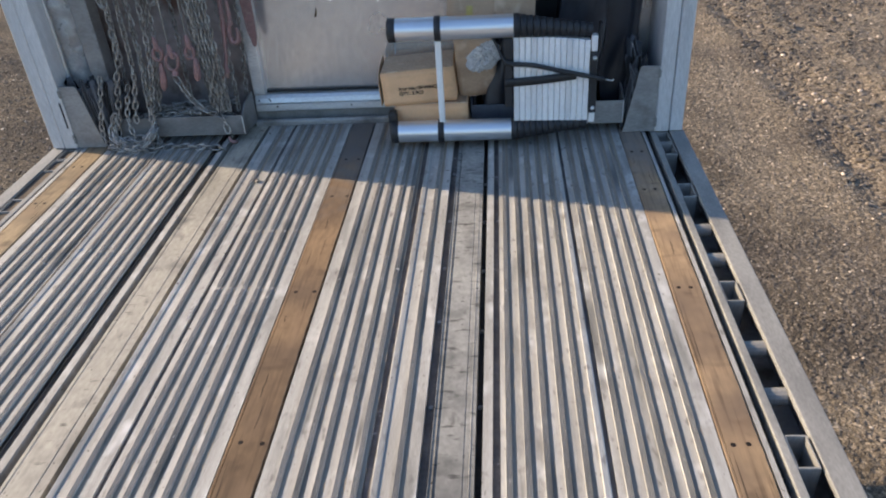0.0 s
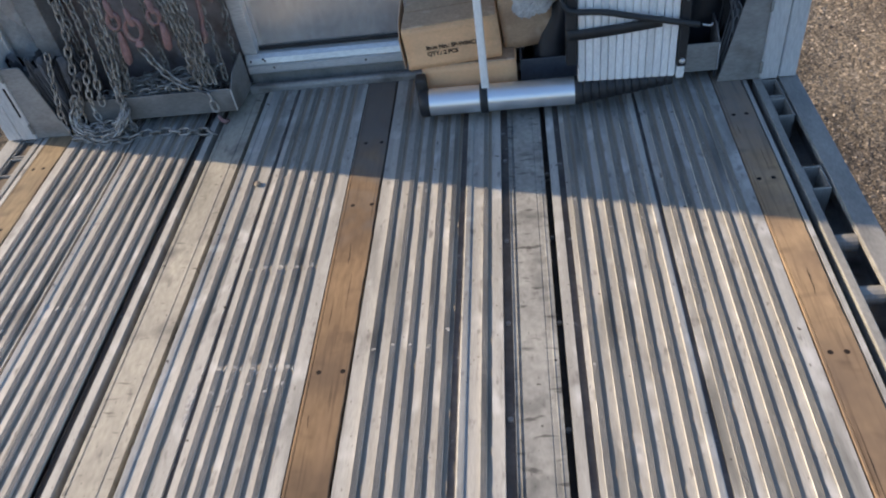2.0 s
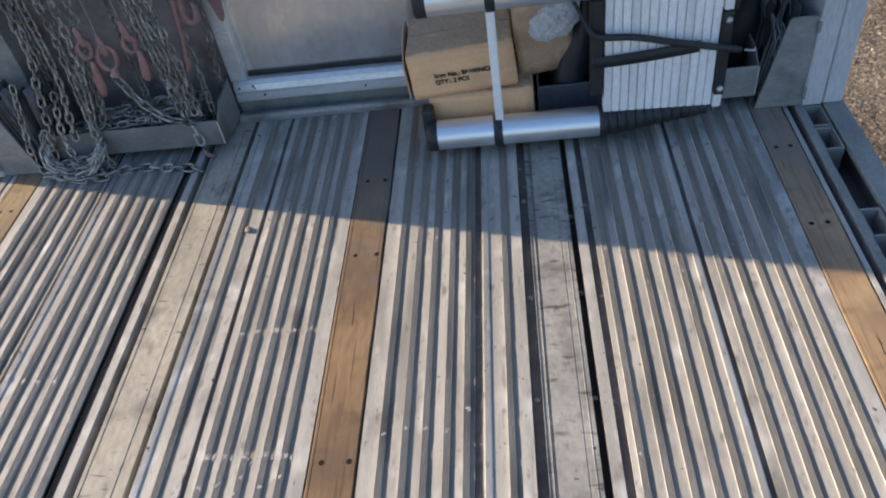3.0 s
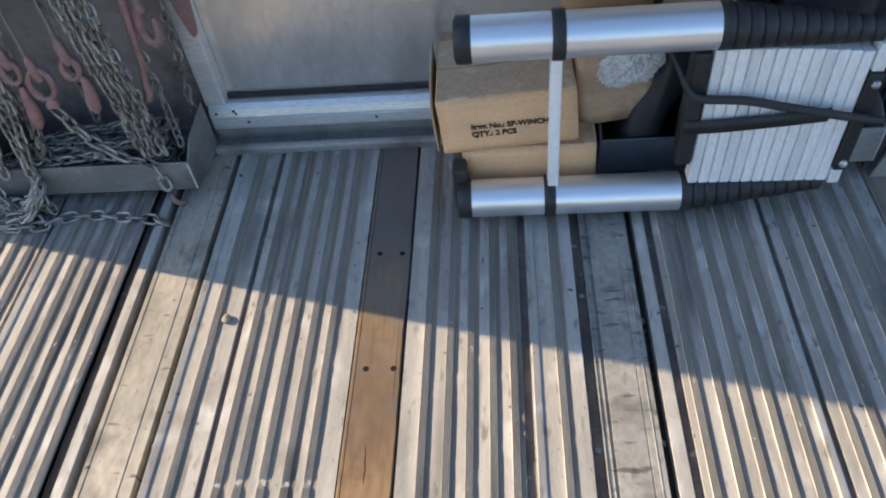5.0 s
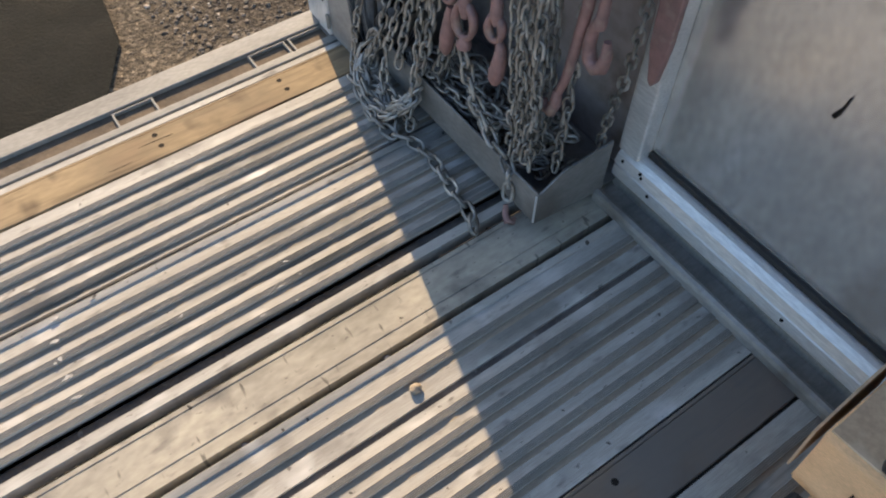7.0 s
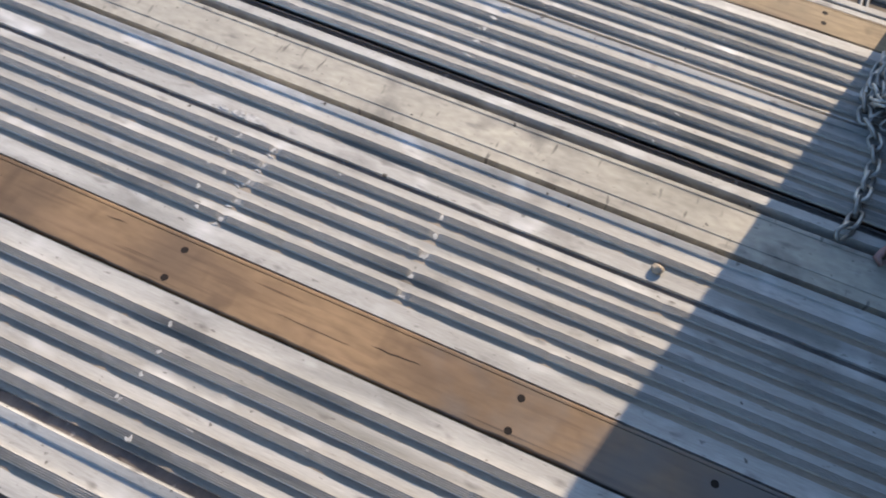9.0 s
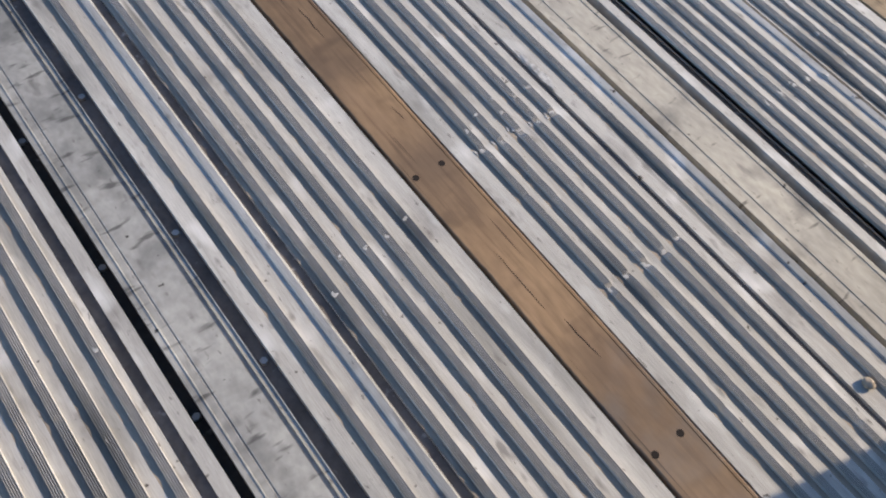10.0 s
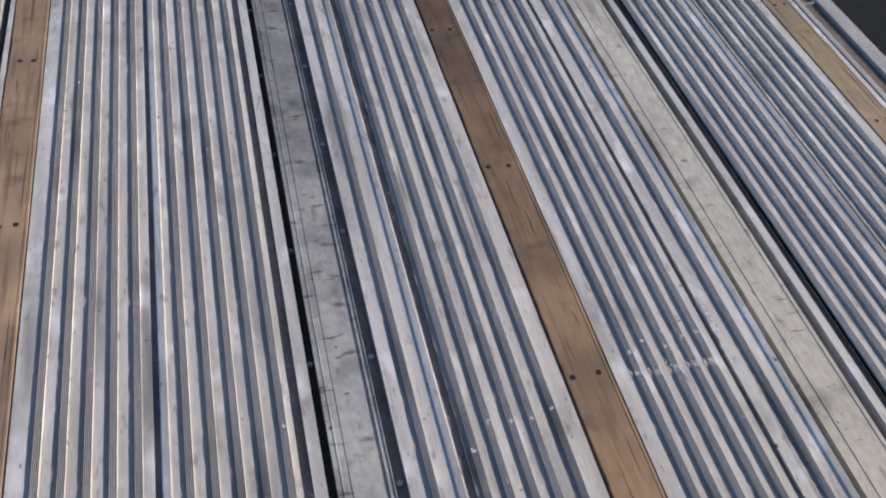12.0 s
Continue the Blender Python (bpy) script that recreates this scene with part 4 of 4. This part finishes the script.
chain([(-1.02, 2.475, 0.016), (-0.959, 2.477, 0.014), (-0.916, 2.457, 0.013), (-0.834, 2.457, 0.012), (-0.796, 2.479, 0.012), (-0.744, 2.490, 0.012), (-0.668, 2.484, 0.012), (-0.606, 2.473, 0.012), (-0.556, 2.469, 0.012), (-0.516, 2.446, 0.012)],
      "loose chain end lying on the ribbed deck", 45, 41, size=1.0)
rng = random.Random(11)
for k in range(5):
    pts = []
    for i in range(15):
        pts.append((-0.94 + 0.42 * rng.random(), 2.56 + 0.14 * rng.random(), 0.03 + 0.022 * k + 0.012 * rng.random()))
    chain(pts, "tangled chain heaped in the metal tray", 0, 60 + k)
for k in range(2):
    pts = []
    for i in range(9):
        y = rng.uniform(2.465, 2.525)
        pts.append((rng.uniform(-1.00, -0.80), y, 0.014 + 0.010 * k + (y - 2.465) * 0.9 * rng.random()))
    chain(pts, "tangled chain heaped against the tray front", 0, 90 + k, size=0.8)
for k in range(6):
    e = [rng.uniform(-0.012, 0.012) for i in range(8)]
    low, near = 0.014 + 0.012 * (k % 3), 2.462 + 0.010 * (k // 2)
    chain([(-0.985 + e[0], 2.530, 0.125 + 2 * e[1]), (-1.005 + e[2], 2.512, 0.07 + e[3]), (-0.985 + e[4], near + 0.012, low + 0.022), (-0.935 + e[5], near, low), (-0.875 + e[6], near + 0.004, low + 0.002),
           (-0.838 + e[7], near + 0.024, low + 0.040), (-0.822 + e[1], 2.530, 0.095 + e[0])], "grimy chain hanging in a loop before the tray", 12 * k, 80 + k, size=0.9)
spill = [
    ((-0.825, 2.552, 0.36), (-0.832, 2.527, 0.15), (-0.822, 2.510, 0.07), (-0.800, 2.486, 0.016)),
    ((-0.90, 2.545, 0.26), (-0.925, 2.520, 0.14), (-0.915, 2.500, 0.07), (-0.885, 2.485, 0.035), (-0.855, 2.495, 0.028)),
    ((-1.000, 2.535, 0.30), (-1.032, 2.515, 0.15), (-1.046, 2.508, 0.08), (-1.026, 2.490, 0.03), (-0.965, 2.474, 0.030), (-0.925, 2.490, 0.045), (-0.89, 2.500, 0.03)),
]
for i, p in enumerate(spill):
    chain(p, "grimy chain spilling over the tray front to the deck", 15 * i, 120 + i, size=0.72)


# ---- load binders and hooks ----
def ring_points(c, r, squash, tilt):
    m = Matrix.Translation(c) @ pose(0, 0, 0, 0, tilt, 0)
    return [m @ Vector((r * math.cos(k * math.tau / 14), 0, squash * r * math.sin(k * math.tau / 14))) for k in range(14)]


def binder(x, y, z, lug, label, ring=0.024, rod=True):
    """A binder's end: a forged eye hung on a thin rod, and a tapered lug beside it."""
    b = empty("load_binder", (x, y, z), label, "load binder", "load binders")
    if rod:
        part("rod", local(sweep([(x + 0.004, y, 0.70), (x + 0.002, y, z + 0.10), (x, y, z + 0.060)], [0.004, 0.004, 0.0045], 8), b), M_CHAIN, b, "thin grimy steel rod")
    part("clevis", local(sweep([(x, y, z + 0.068), (x + 0.001, y, z + 0.052), (x + 0.004, y - 0.002, z + 0.026), (x + 0.006, y - 0.003, z + 0.012)], [0.005, 0.010, 0.011, 0.007], 10), b), M_RED, b)
    part("ring", local(sweep(ring_points((x, y, z), ring, 1.5, 14), [0.0070 + 0.0016 * math.sin(k * 0.9) for k in range(14)], 9, closed=True), b), M_RED, b)
    pts = [Vector((lx, y + 0.002, lz)) for lx, lz in lug]
    part("lug", local(sweep(pts, [0.006, 0.0095, 0.0125, 0.0145, 0.013, 0.006][:len(pts)], 10), b), M_RED, b)
    return b


binder(-0.692, 2.540, 0.350, [(-0.697, 0.320), (-0.694, 0.312), (-0.692, 0.304), (-0.694, 0.296)], "rusty red load binder end with a ring among the chains", 0.025)
binder(-0.745, 2.545, 0.380, [(-0.742, 0.345), (-0.744, 0.328), (-0.746, 0.305), (-0.750, 0.275), (-0.755, 0.247), (-0.757, 0.233)], "rusty red load binder with a broad tapered lug", 0.018, False)
binder(-0.616, 2.545, 0.382, [(-0.606, 0.362), (-0.600, 0.350), (-0.602, 0.325), (-0.606, 0.300), (-0.609, 0.280), (-0.610, 0.268)], "small rusty red load binder end hanging on a rod", 0.017)
b = empty("load_binder", (-0.505, 2.595, 0.27), "rusty red binder lever with a worn hook", "load binder", "load binders")
part("lever", local(sweep([(-0.465, 2.60, 0.72), (-0.480, 2.60, 0.48), (-0.494, 2.597, 0.345), (-0.504, 2.592, 0.300)], [0.0085, 0.0095, 0.0085, 0.0075], 8), b), M_RED, b)
part("hook", local(sweep([(-0.504, 2.592, 0.310), (-0.500, 2.588, 0.288), (-0.506, 2.585, 0.268), (-0.520, 2.584, 0.264), (-0.525, 2.586, 0.280)], [0.008, 0.011, 0.0115, 0.009, 0.005], 8), b), M_RED, b)
b = empty("grab_hook", (-0.448, 2.60, 0.39), "large rusty red grab hook hanging on a chain", "hook", "load binders")
part("eye", local(sweep([(-0.452, 2.602, 0.62), (-0.450, 2.602, 0.52), (-0.452, 2.602, 0.465)], [0.007, 0.008, 0.010], 8), b), M_RED, b)
part("claw", local(sweep([(-0.452, 2.602, 0.480), (-0.463, 2.602, 0.455), (-0.466, 2.602, 0.425), (-0.459, 2.602, 0.401), (-0.446, 2.602, 0.394), (-0.433, 2.602, 0.403), (-0.429, 2.602, 0.428), (-0.432, 2.602, 0.452)], [0.009, 0.0095, 0.0105, 0.0115, 0.012, 0.011, 0.0095, 0.006], 10), b), M_RED, b)
b = empty("binder_handle", (-0.40, 2.69, 0.35), "flat red steel binder handle with a worn tip", "handle", "load binders")
part("blade", local(slab([(-0.440, 0.80), (-0.382, 0.80), (-0.384, 0.43), (-0.391, 0.36), (-0.400, 0.347), (-0.408, 0.356), (-0.422, 0.42)], "y", 2.683, 2.695, bevel=0.003), b), M_RED, b)


# ---- bundled straps behind the gussets ----
def strap_bundle(s, loops, seed, label):
    r = random.Random(seed)
    thing = empty("strap_bundle", (s * 1.06, 2.62, 0), label, "straps", "strap bundles")
    for i in range(loops):
        f = i / (loops - 1)
        cx = s * (1.055 + 0.085 * f) if s > 0 else -1.000 - 0.115 * f
        cy = r.uniform(2.56, 2.68) if s > 0 else r.uniform(2.556, 2.594)
        h, w = r.uniform(0.17, 0.27) + (0.07 if s > 0 else 0.02), r.uniform(0.004, 0.011) * (1.0 if s > 0 else 0.7)
        m = Matrix.Translation((cx, cy, 0.004)) @ pose(0, 0, 0, r.uniform(-9, 9), (s * (14 - 22 * f) if s > 0 else 16 - 34 * f) + r.uniform(-7, 7), r.uniform(-28, 28))
        bm = bmesh.new()
        rows = []
        for k in range(24):
            a = k * math.tau / 24
            c, sn = math.cos(a), math.sin(a)
            bend = 0.010 * noise.noise((i * 3.1, sn * 1.7, 1))
            p = Vector((w * c + bend, 0, h / 2 + h / 2 * math.copysign(abs(sn) ** 0.45, sn)))
            q = Vector((c * 0.0016, 0, sn * 0.0016))
            d = (0.021 if s > 0 else 0.012) + 0.004 * noise.noise((i * 1.7, sn, 5))
            rows.append([bm.verts.new(m @ (p + q * e + Vector((0, dy, 0)))) for e, dy in ((1, -d), (1, d), (-1, d), (-1, -d))])
        for k in range(24):
            p, q = rows[k], rows[(k + 1) % 24]
            for j in range(4):
                bm.faces.new((p[j], p[(j + 1) % 4], q[(j + 1) % 4], q[j]))
        for v in bm.verts:
            v.co.z = max(v.co.z, 0.003)
            v.co.y = min(max(v.co.y, 2.533), 2.618 if s < 0 else 2.78)
            v.co.x = max(v.co.x, -1.176)
        part("strap_loop", local(bm, thing), M_STRAP, thing)


strap_bundle(-1, 52, 2, "bundle of grey and black webbing straps behind the gusset")
strap_bundle(1, 20, 7, "bundle of dark webbing straps behind the gusset")


# ---- cardboard boxes ----
def printing(lines, size, place, turn, parent, extrude=0.0004):
    for text, dz in lines:
        cu = bpy.data.curves.new("printing", "FONT")
        cu.body, cu.size, cu.extrude, cu.offset = text, size, extrude, 0.0005
        tmp = bpy.data.objects.new("tmp", cu)
        me = bpy.data.meshes.new_from_object(tmp)
        bpy.data.objects.remove(tmp)
        me.materials.clear()
        me.materials.append(M_INK)
        ob = new("printing", me)
        ob.parent = parent
        ob.matrix_basis = Matrix.Translation(place) @ turn @ pose(0, 0, dz, 90, 0, 0)


def carton(name, size, m, material, label, seams=True, dents=0.003, seed=0):
    """A cardboard carton with soft, slightly dented walls, closed flaps and packing tape."""
    w, d, h = size
    thing = new(name)
    thing.matrix_basis = m
    tagged(thing, label, "cardboard box", "cartons in front of the headboard")
    bm = bmesh.new()
    bmesh.ops.create_cube(bm, size=1)
    bmesh.ops.subdivide_edges(bm, edges=bm.edges[:], cuts=7, use_grid_fill=True)
    for v in bm.verts:
        v.co = Vector((v.co.x * w, v.co.y * d, v.co.z * h + h / 2))
        n = noise.noise_vector(v.co * 9 + Vector((seed, 0, 0)))
        v.co += Vector((n.x, n.y, n.z if v.co.z > 0.01 else 0)) * dents
    for f in bm.faces:
        f.smooth = True
    bmesh.ops.bevel(bm, geom=[e for e in bm.edges if e.calc_face_angle(0) > 1.0], offset=0.003, segments=2, affect="EDGES")
    part("carton_body", bm, material, thing)
    if seams:
        # flaps in duller kraft: dust, plus the weaker light on top put into colour
        for s in (-1, 1):
            part("flap", box(-w / 2 + 0.003, w / 2 - 0.004, *sorted((s * 0.003, s * (d / 2 - 0.004))), h + 0.001, h + 0.0045, bevel=0.001), M_KRAFT_OLD, thing)
    return thing


top_box = carton("carton", (0.285, 0.235, 0.130), pose(0.272, 2.612, 0.155, -3, -3.8, 1.2), M_KRAFT, "brown kraft carton with black printing, on another carton", seed=3)
printing((("Item No.: SP-WINCH", 0.0), ("QTY.: 2 PCS", -0.019)), 0.0178, (-0.077, -0.1213, 0.060), pose(0, 0, 0, 0, 1, 0), top_box)
part("torn_flap", slab([(-0.108, 0.004), (0.10, 0.0), (0.112, 0.142), (0.03, 0.139), (-0.04, 0.131), (-0.106, 0.100)], "x", -0.156, -0.1525), M_KRAFT_OLD, top_box, "bent carton side flap")
low_box = carton("carton", (0.285, 0.20, 0.152), pose(0.312, 2.595, 0.003, 0, 0, 0), M_KRAFT, "brown kraft carton standing on the deck", seed=8)
part("printed_bar", box(-0.06, 0.10, -0.1038, -0.1030, 0.050, 0.060), M_INK, low_box)
carton("carton", (0.155, 0.14, 0.235), pose(0.497, 2.642, 0.160, 3, -5, 3), M_KRAFT_OLD, "dusty scuffed carton leaning in the storage tray", seams=False, dents=0.006, seed=5)
big = carton("carton", (0.33, 0.15, 0.40), pose(0.548, 2.695, 0.400, 0, 2, 0), M_KRAFT_OLD, "large dusty brown carton wedged above the tray", seams=False, dents=0.006, seed=9)
part("sticker", box(-0.092, -0.068, -0.0815, -0.0790, 0.052, 0.092), M_TAPE, big, "small faded yellow sticker")
part("flap", box(0.012, 0.166, -0.0825, -0.0755, 0.004, 0.398, bevel=0.002), M_KRAFT_OLD, big, "overlapping scuffed carton panel")
part("tear", slab([(0.006, 0.0), (0.020, 0.0), (0.026, 0.018), (0.018, 0.032), (0.022, 0.060), (0.012, 0.066), (0.010, 0.030)], "y", -0.0850, -0.0826), M_HOLE, big, "dark ragged tear")

bm = bmesh.new()
bmesh.ops.create_icosphere(bm, subdivisions=5, radius=1)
for v in bm.verts:
    k = 1 + 0.22 * noise.noise(v.co * 2.3) - 0.22 * abs(noise.noise(v.co * 4.5)) - 0.22 * abs(noise.noise(v.co * 9 + Vector((3, 0, 0)))) + 0.10 * noise.noise(v.co * 19)
    v.co = Vector((v.co.x * 0.062 * k + 0.12 * 0.3 * v.co.z * 0.5, v.co.y * 0.035 * k, v.co.z * 0.075 * k))
wrap = part("bubble_wrap", bm, M_WRAP)
wrap.matrix_basis = pose(0.520, 2.562, 0.315, 0, 25, 0) @ Matrix.Diagonal((0.92, 0.75, 0.95, 1))
tagged(wrap, "crumpled clear bubble wrap packed around a carton", "bubble wrap")


# ---- telescoping ladder lying on its side ----
def ladder():
    lad = empty("telescopic_ladder", (0.55, 2.44, 0.02), "collapsed silver telescopic ladder with black collars, lying sideways", "ladder")

    def put(name, bm, m, label="", parent=None):
        return part(name, local(bm, lad), m, parent or lad, label)
    for z0, dx, zend in ((0.069, -0.022, 0.088), (0.466, 0.0, 0.443)):
        put("stile_tube", sweep([(0.208 + dx, 2.44, z0), (0.350 + dx * 0.4, 2.44, z0)], 0.041, 24), M_TUBE)
        put("stile_tube", sweep([(0.372 + dx * 0.4, 2.44, z0), (0.632 + dx * 0.5, 2.44, z0)], 0.041, 24), M_TUBE)
        put("end_cap", sweep([(0.178 + dx, 2.44, z0), (0.182 + dx, 2.44, z0), (0.205 + dx, 2.44, z0), (0.209 + dx, 2.44, z0)], [0.036, 0.043, 0.0435, 0.042], 20), M_PLASTIC)
        put("collar", sweep([(0.349 + dx * 0.4, 2.44, z0), (0.351 + dx * 0.4, 2.44, z0), (0.371 + dx * 0.4, 2.44, z0), (0.373 + dx * 0.4, 2.44, z0)], [0.042, 0.0455, 0.0455, 0.042], 20), M_PLASTIC)
        n = 12
        for i in range(n):
            x = 0.632 + dx * 0.5 + 0.0235 * i
            t = i / (n - 1)
            z, r = z0 + (zend - z0) * t, 0.0425 - 0.020 * t
            put("collar", sweep([(x, 2.44, z), (x + 0.0015, 2.44, z), (x + 0.0205, 2.44, z), (x + 0.0225, 2.44, z)], [r - 0.003, r, r, r - 0.003], 16), M_PLASTIC)
    put("rung", box(0.3475, 0.3695, 2.425, 2.452, 0.108, 0.424, bevel=0.003), M_RUNG)
    n = 13
    for i in range(n):
        x = 0.632 + 0.0212 * i
        t = i / (n - 1)
        put("rung", box(x, x + 0.0200, 2.420, 2.455, 0.108 - 0.006 * t, 0.427 + 0.002 * t - 0.02 * t * t, bevel=0.003), M_RUNG)
    put("hinge_plate", box(0.598, 0.628, 2.415, 2.455, 0.165, 0.425, bevel=0.004), M_PLASTIC)
    bracket = put("end_bracket", box(0.9085, 0.934, 2.412, 2.462, 0.135, 0.365, bevel=0.004), M_PLASTIC)
    put("end_bracket", box(0.936, 0.948, 2.425, 2.465, 0.36, 0.465, bevel=0.004), M_PLASTIC)
    for z0, z1 in ((0.095, 0.133), (0.367, 0.425)):
        put("rung", box(0.910, 0.932, 2.418, 2.452, z0, z1, bevel=0.003), M_RUNG)
    for z in (0.155, 0.345):
        bm = bmesh.new()
        bmesh.ops.create_uvsphere(bm, u_segments=10, v_segments=6, radius=0.0085)
        bmesh.ops.translate(bm, verts=bm.verts, vec=(0.922, 2.411, z))
        put("bolt", bm, M_BOLT, "small bright zinc bolt", bracket)
    put("rubber_foot", box(0.148, 0.180, 2.445, 2.49, 0.025, 0.145, bevel=0.008), M_RUBBER)


ladder()


def band(points, width, thick, name, label, category):
    """A flat strap through points in front of the ladder, its width upright."""
    bm = bmesh.new()
    rows = [[bm.verts.new((x, y + dy, z + dz)) for dy, dz in ((0, -width / 2), (0, width / 2), (thick, width / 2), (thick, -width / 2))] for x, y, z in smooth_path(points, 0.01)]
    for p, q in zip(rows, rows[1:]):
        for j in range(4):
            bm.faces.new((p[j], p[(j + 1) % 4], q[(j + 1) % 4], q[j])).smooth = True
    bm.faces.new(rows[0])
    bm.faces.new(rows[-1])
    return tagged(part(name, bm, M_RUBBER), label, category)


band([(0.600, 2.412, 0.262), (0.66, 2.408, 0.266), (0.74, 2.407, 0.272), (0.82, 2.405, 0.281), (0.868, 2.403, 0.288)], 0.030, 0.004, "strap", "flat black strap tied round the ladder rungs", "strap")
cord = empty("bungee_cord", (0.8, 2.41, 0.27), "black rubber bungee cord with a metal hook, across the ladder", "bungee cord")
pts = smooth_path([(0.535, 2.47, 0.45), (0.565, 2.44, 0.408), (0.598, 2.405, 0.350), (0.625, 2.402, 0.338), (0.70, 2.402, 0.330), (0.78, 2.398, 0.312), (0.90, 2.396, 0.284), (0.965, 2.40, 0.267)], 0.012)
part("cord", local(sweep(pts, [0.0045 + 0.004 * min(1, max(0, (i - 8) / 5)) for i in range(len(pts))], 8), cord), M_RUBBER, cord)
part("hook", local(sweep([(0.965, 2.40, 0.268), (0.980, 2.40, 0.264), (0.988, 2.402, 0.262), (0.992, 2.408, 0.265)], 0.003, 6), cord), M_BOLT, cord)


# ---- black tarps and tube in the right bay ----
def lump(name, x0, x1, y0, y1, z0, z1, material, label, category, seed, amount=0.03, lean=0.0):
    bm = bmesh.new()
    bmesh.ops.create_cube(bm, size=1)
    bmesh.ops.subdivide_edges(bm, edges=bm.edges[:], cuts=19, use_grid_fill=True)
    for v in bm.verts:
        u = v.co.normalized() * 0.5
        c = v.co.lerp(u, 0.22)
        p = Vector(((x0 + x1) / 2 + c.x * (x1 - x0), (y0 + y1) / 2 + c.y * (y1 - y0), (z0 + z1) / 2 + c.z * (z1 - z0)))
        f = Vector((p.x * 16, p.y * 9, p.z * 4 + seed))
        p += Vector((noise.noise(f), noise.noise(f + Vector((7, 0, 0))), 0.4 * noise.noise(f + Vector((0, 7, 0))))) * amount
        p.x += lean * (p.z - z0)
        p.y = min(max(p.y, y0), 2.784)
        p.z = max(p.z, z0)
        v.co = p
    for f in bm.faces:
        f.smooth = True
    return tagged(part(name, bm, material), label, category)


lump("tarp_roll", 0.64, 0.80, 2.58, 2.78, 0.012, 0.385, M_TARP, "folded black vinyl tarp standing in the tray", "tarp", 1)
lump("tarp_roll", 0.79, 0.965, 2.60, 2.78, 0.012, 0.78, M_TARP, "folded black vinyl tarp standing in the tray", "tarp", 4, lean=0.05)
lump("tarp_roll", 0.96, 1.12, 2.66, 2.78, 0.006, 0.95, M_TARP, "rolled black tarp leaning against the headboard", "tarp", 8, lean=0.02)
bm = sweep(smooth_path([(0.545, 2.600, 0.014), (0.565, 2.605, 0.16), (0.615, 2.615, 0.31), (0.640, 2.62, 0.385)], 0.012), 0.052, 26)
for v in bm.verts:
    f = Vector((v.co.x * 30, v.co.y * 30, v.co.z * 7))
    v.co += 0.012 * noise.noise_vector(f)
    v.co.z = max(v.co.z, 0.011)
    v.co.y = max(v.co.y, 2.546)
tagged(part("tarp_roll", bm, M_TARP), "rolled black tarp leaning in the storage tray", "tarp")

# a pebble on the deck
bm = bmesh.new()
bmesh.ops.create_icosphere(bm, subdivisions=3, radius=1)
for v in bm.verts:
    k = 1 + 0.35 * noise.noise(v.co * 1.6 + Vector((4, 0, 0)))
    v.co = Vector((-0.323 + v.co.x * 0.009 * k, 2.182 + v.co.y * 0.011 * k, 0.0045 + v.co.z * 0.0055 * k))
for f in bm.faces:
    f.smooth = True
tagged(part("stone", bm, M_STONE), "small pale stone lying on the deck", "stone")
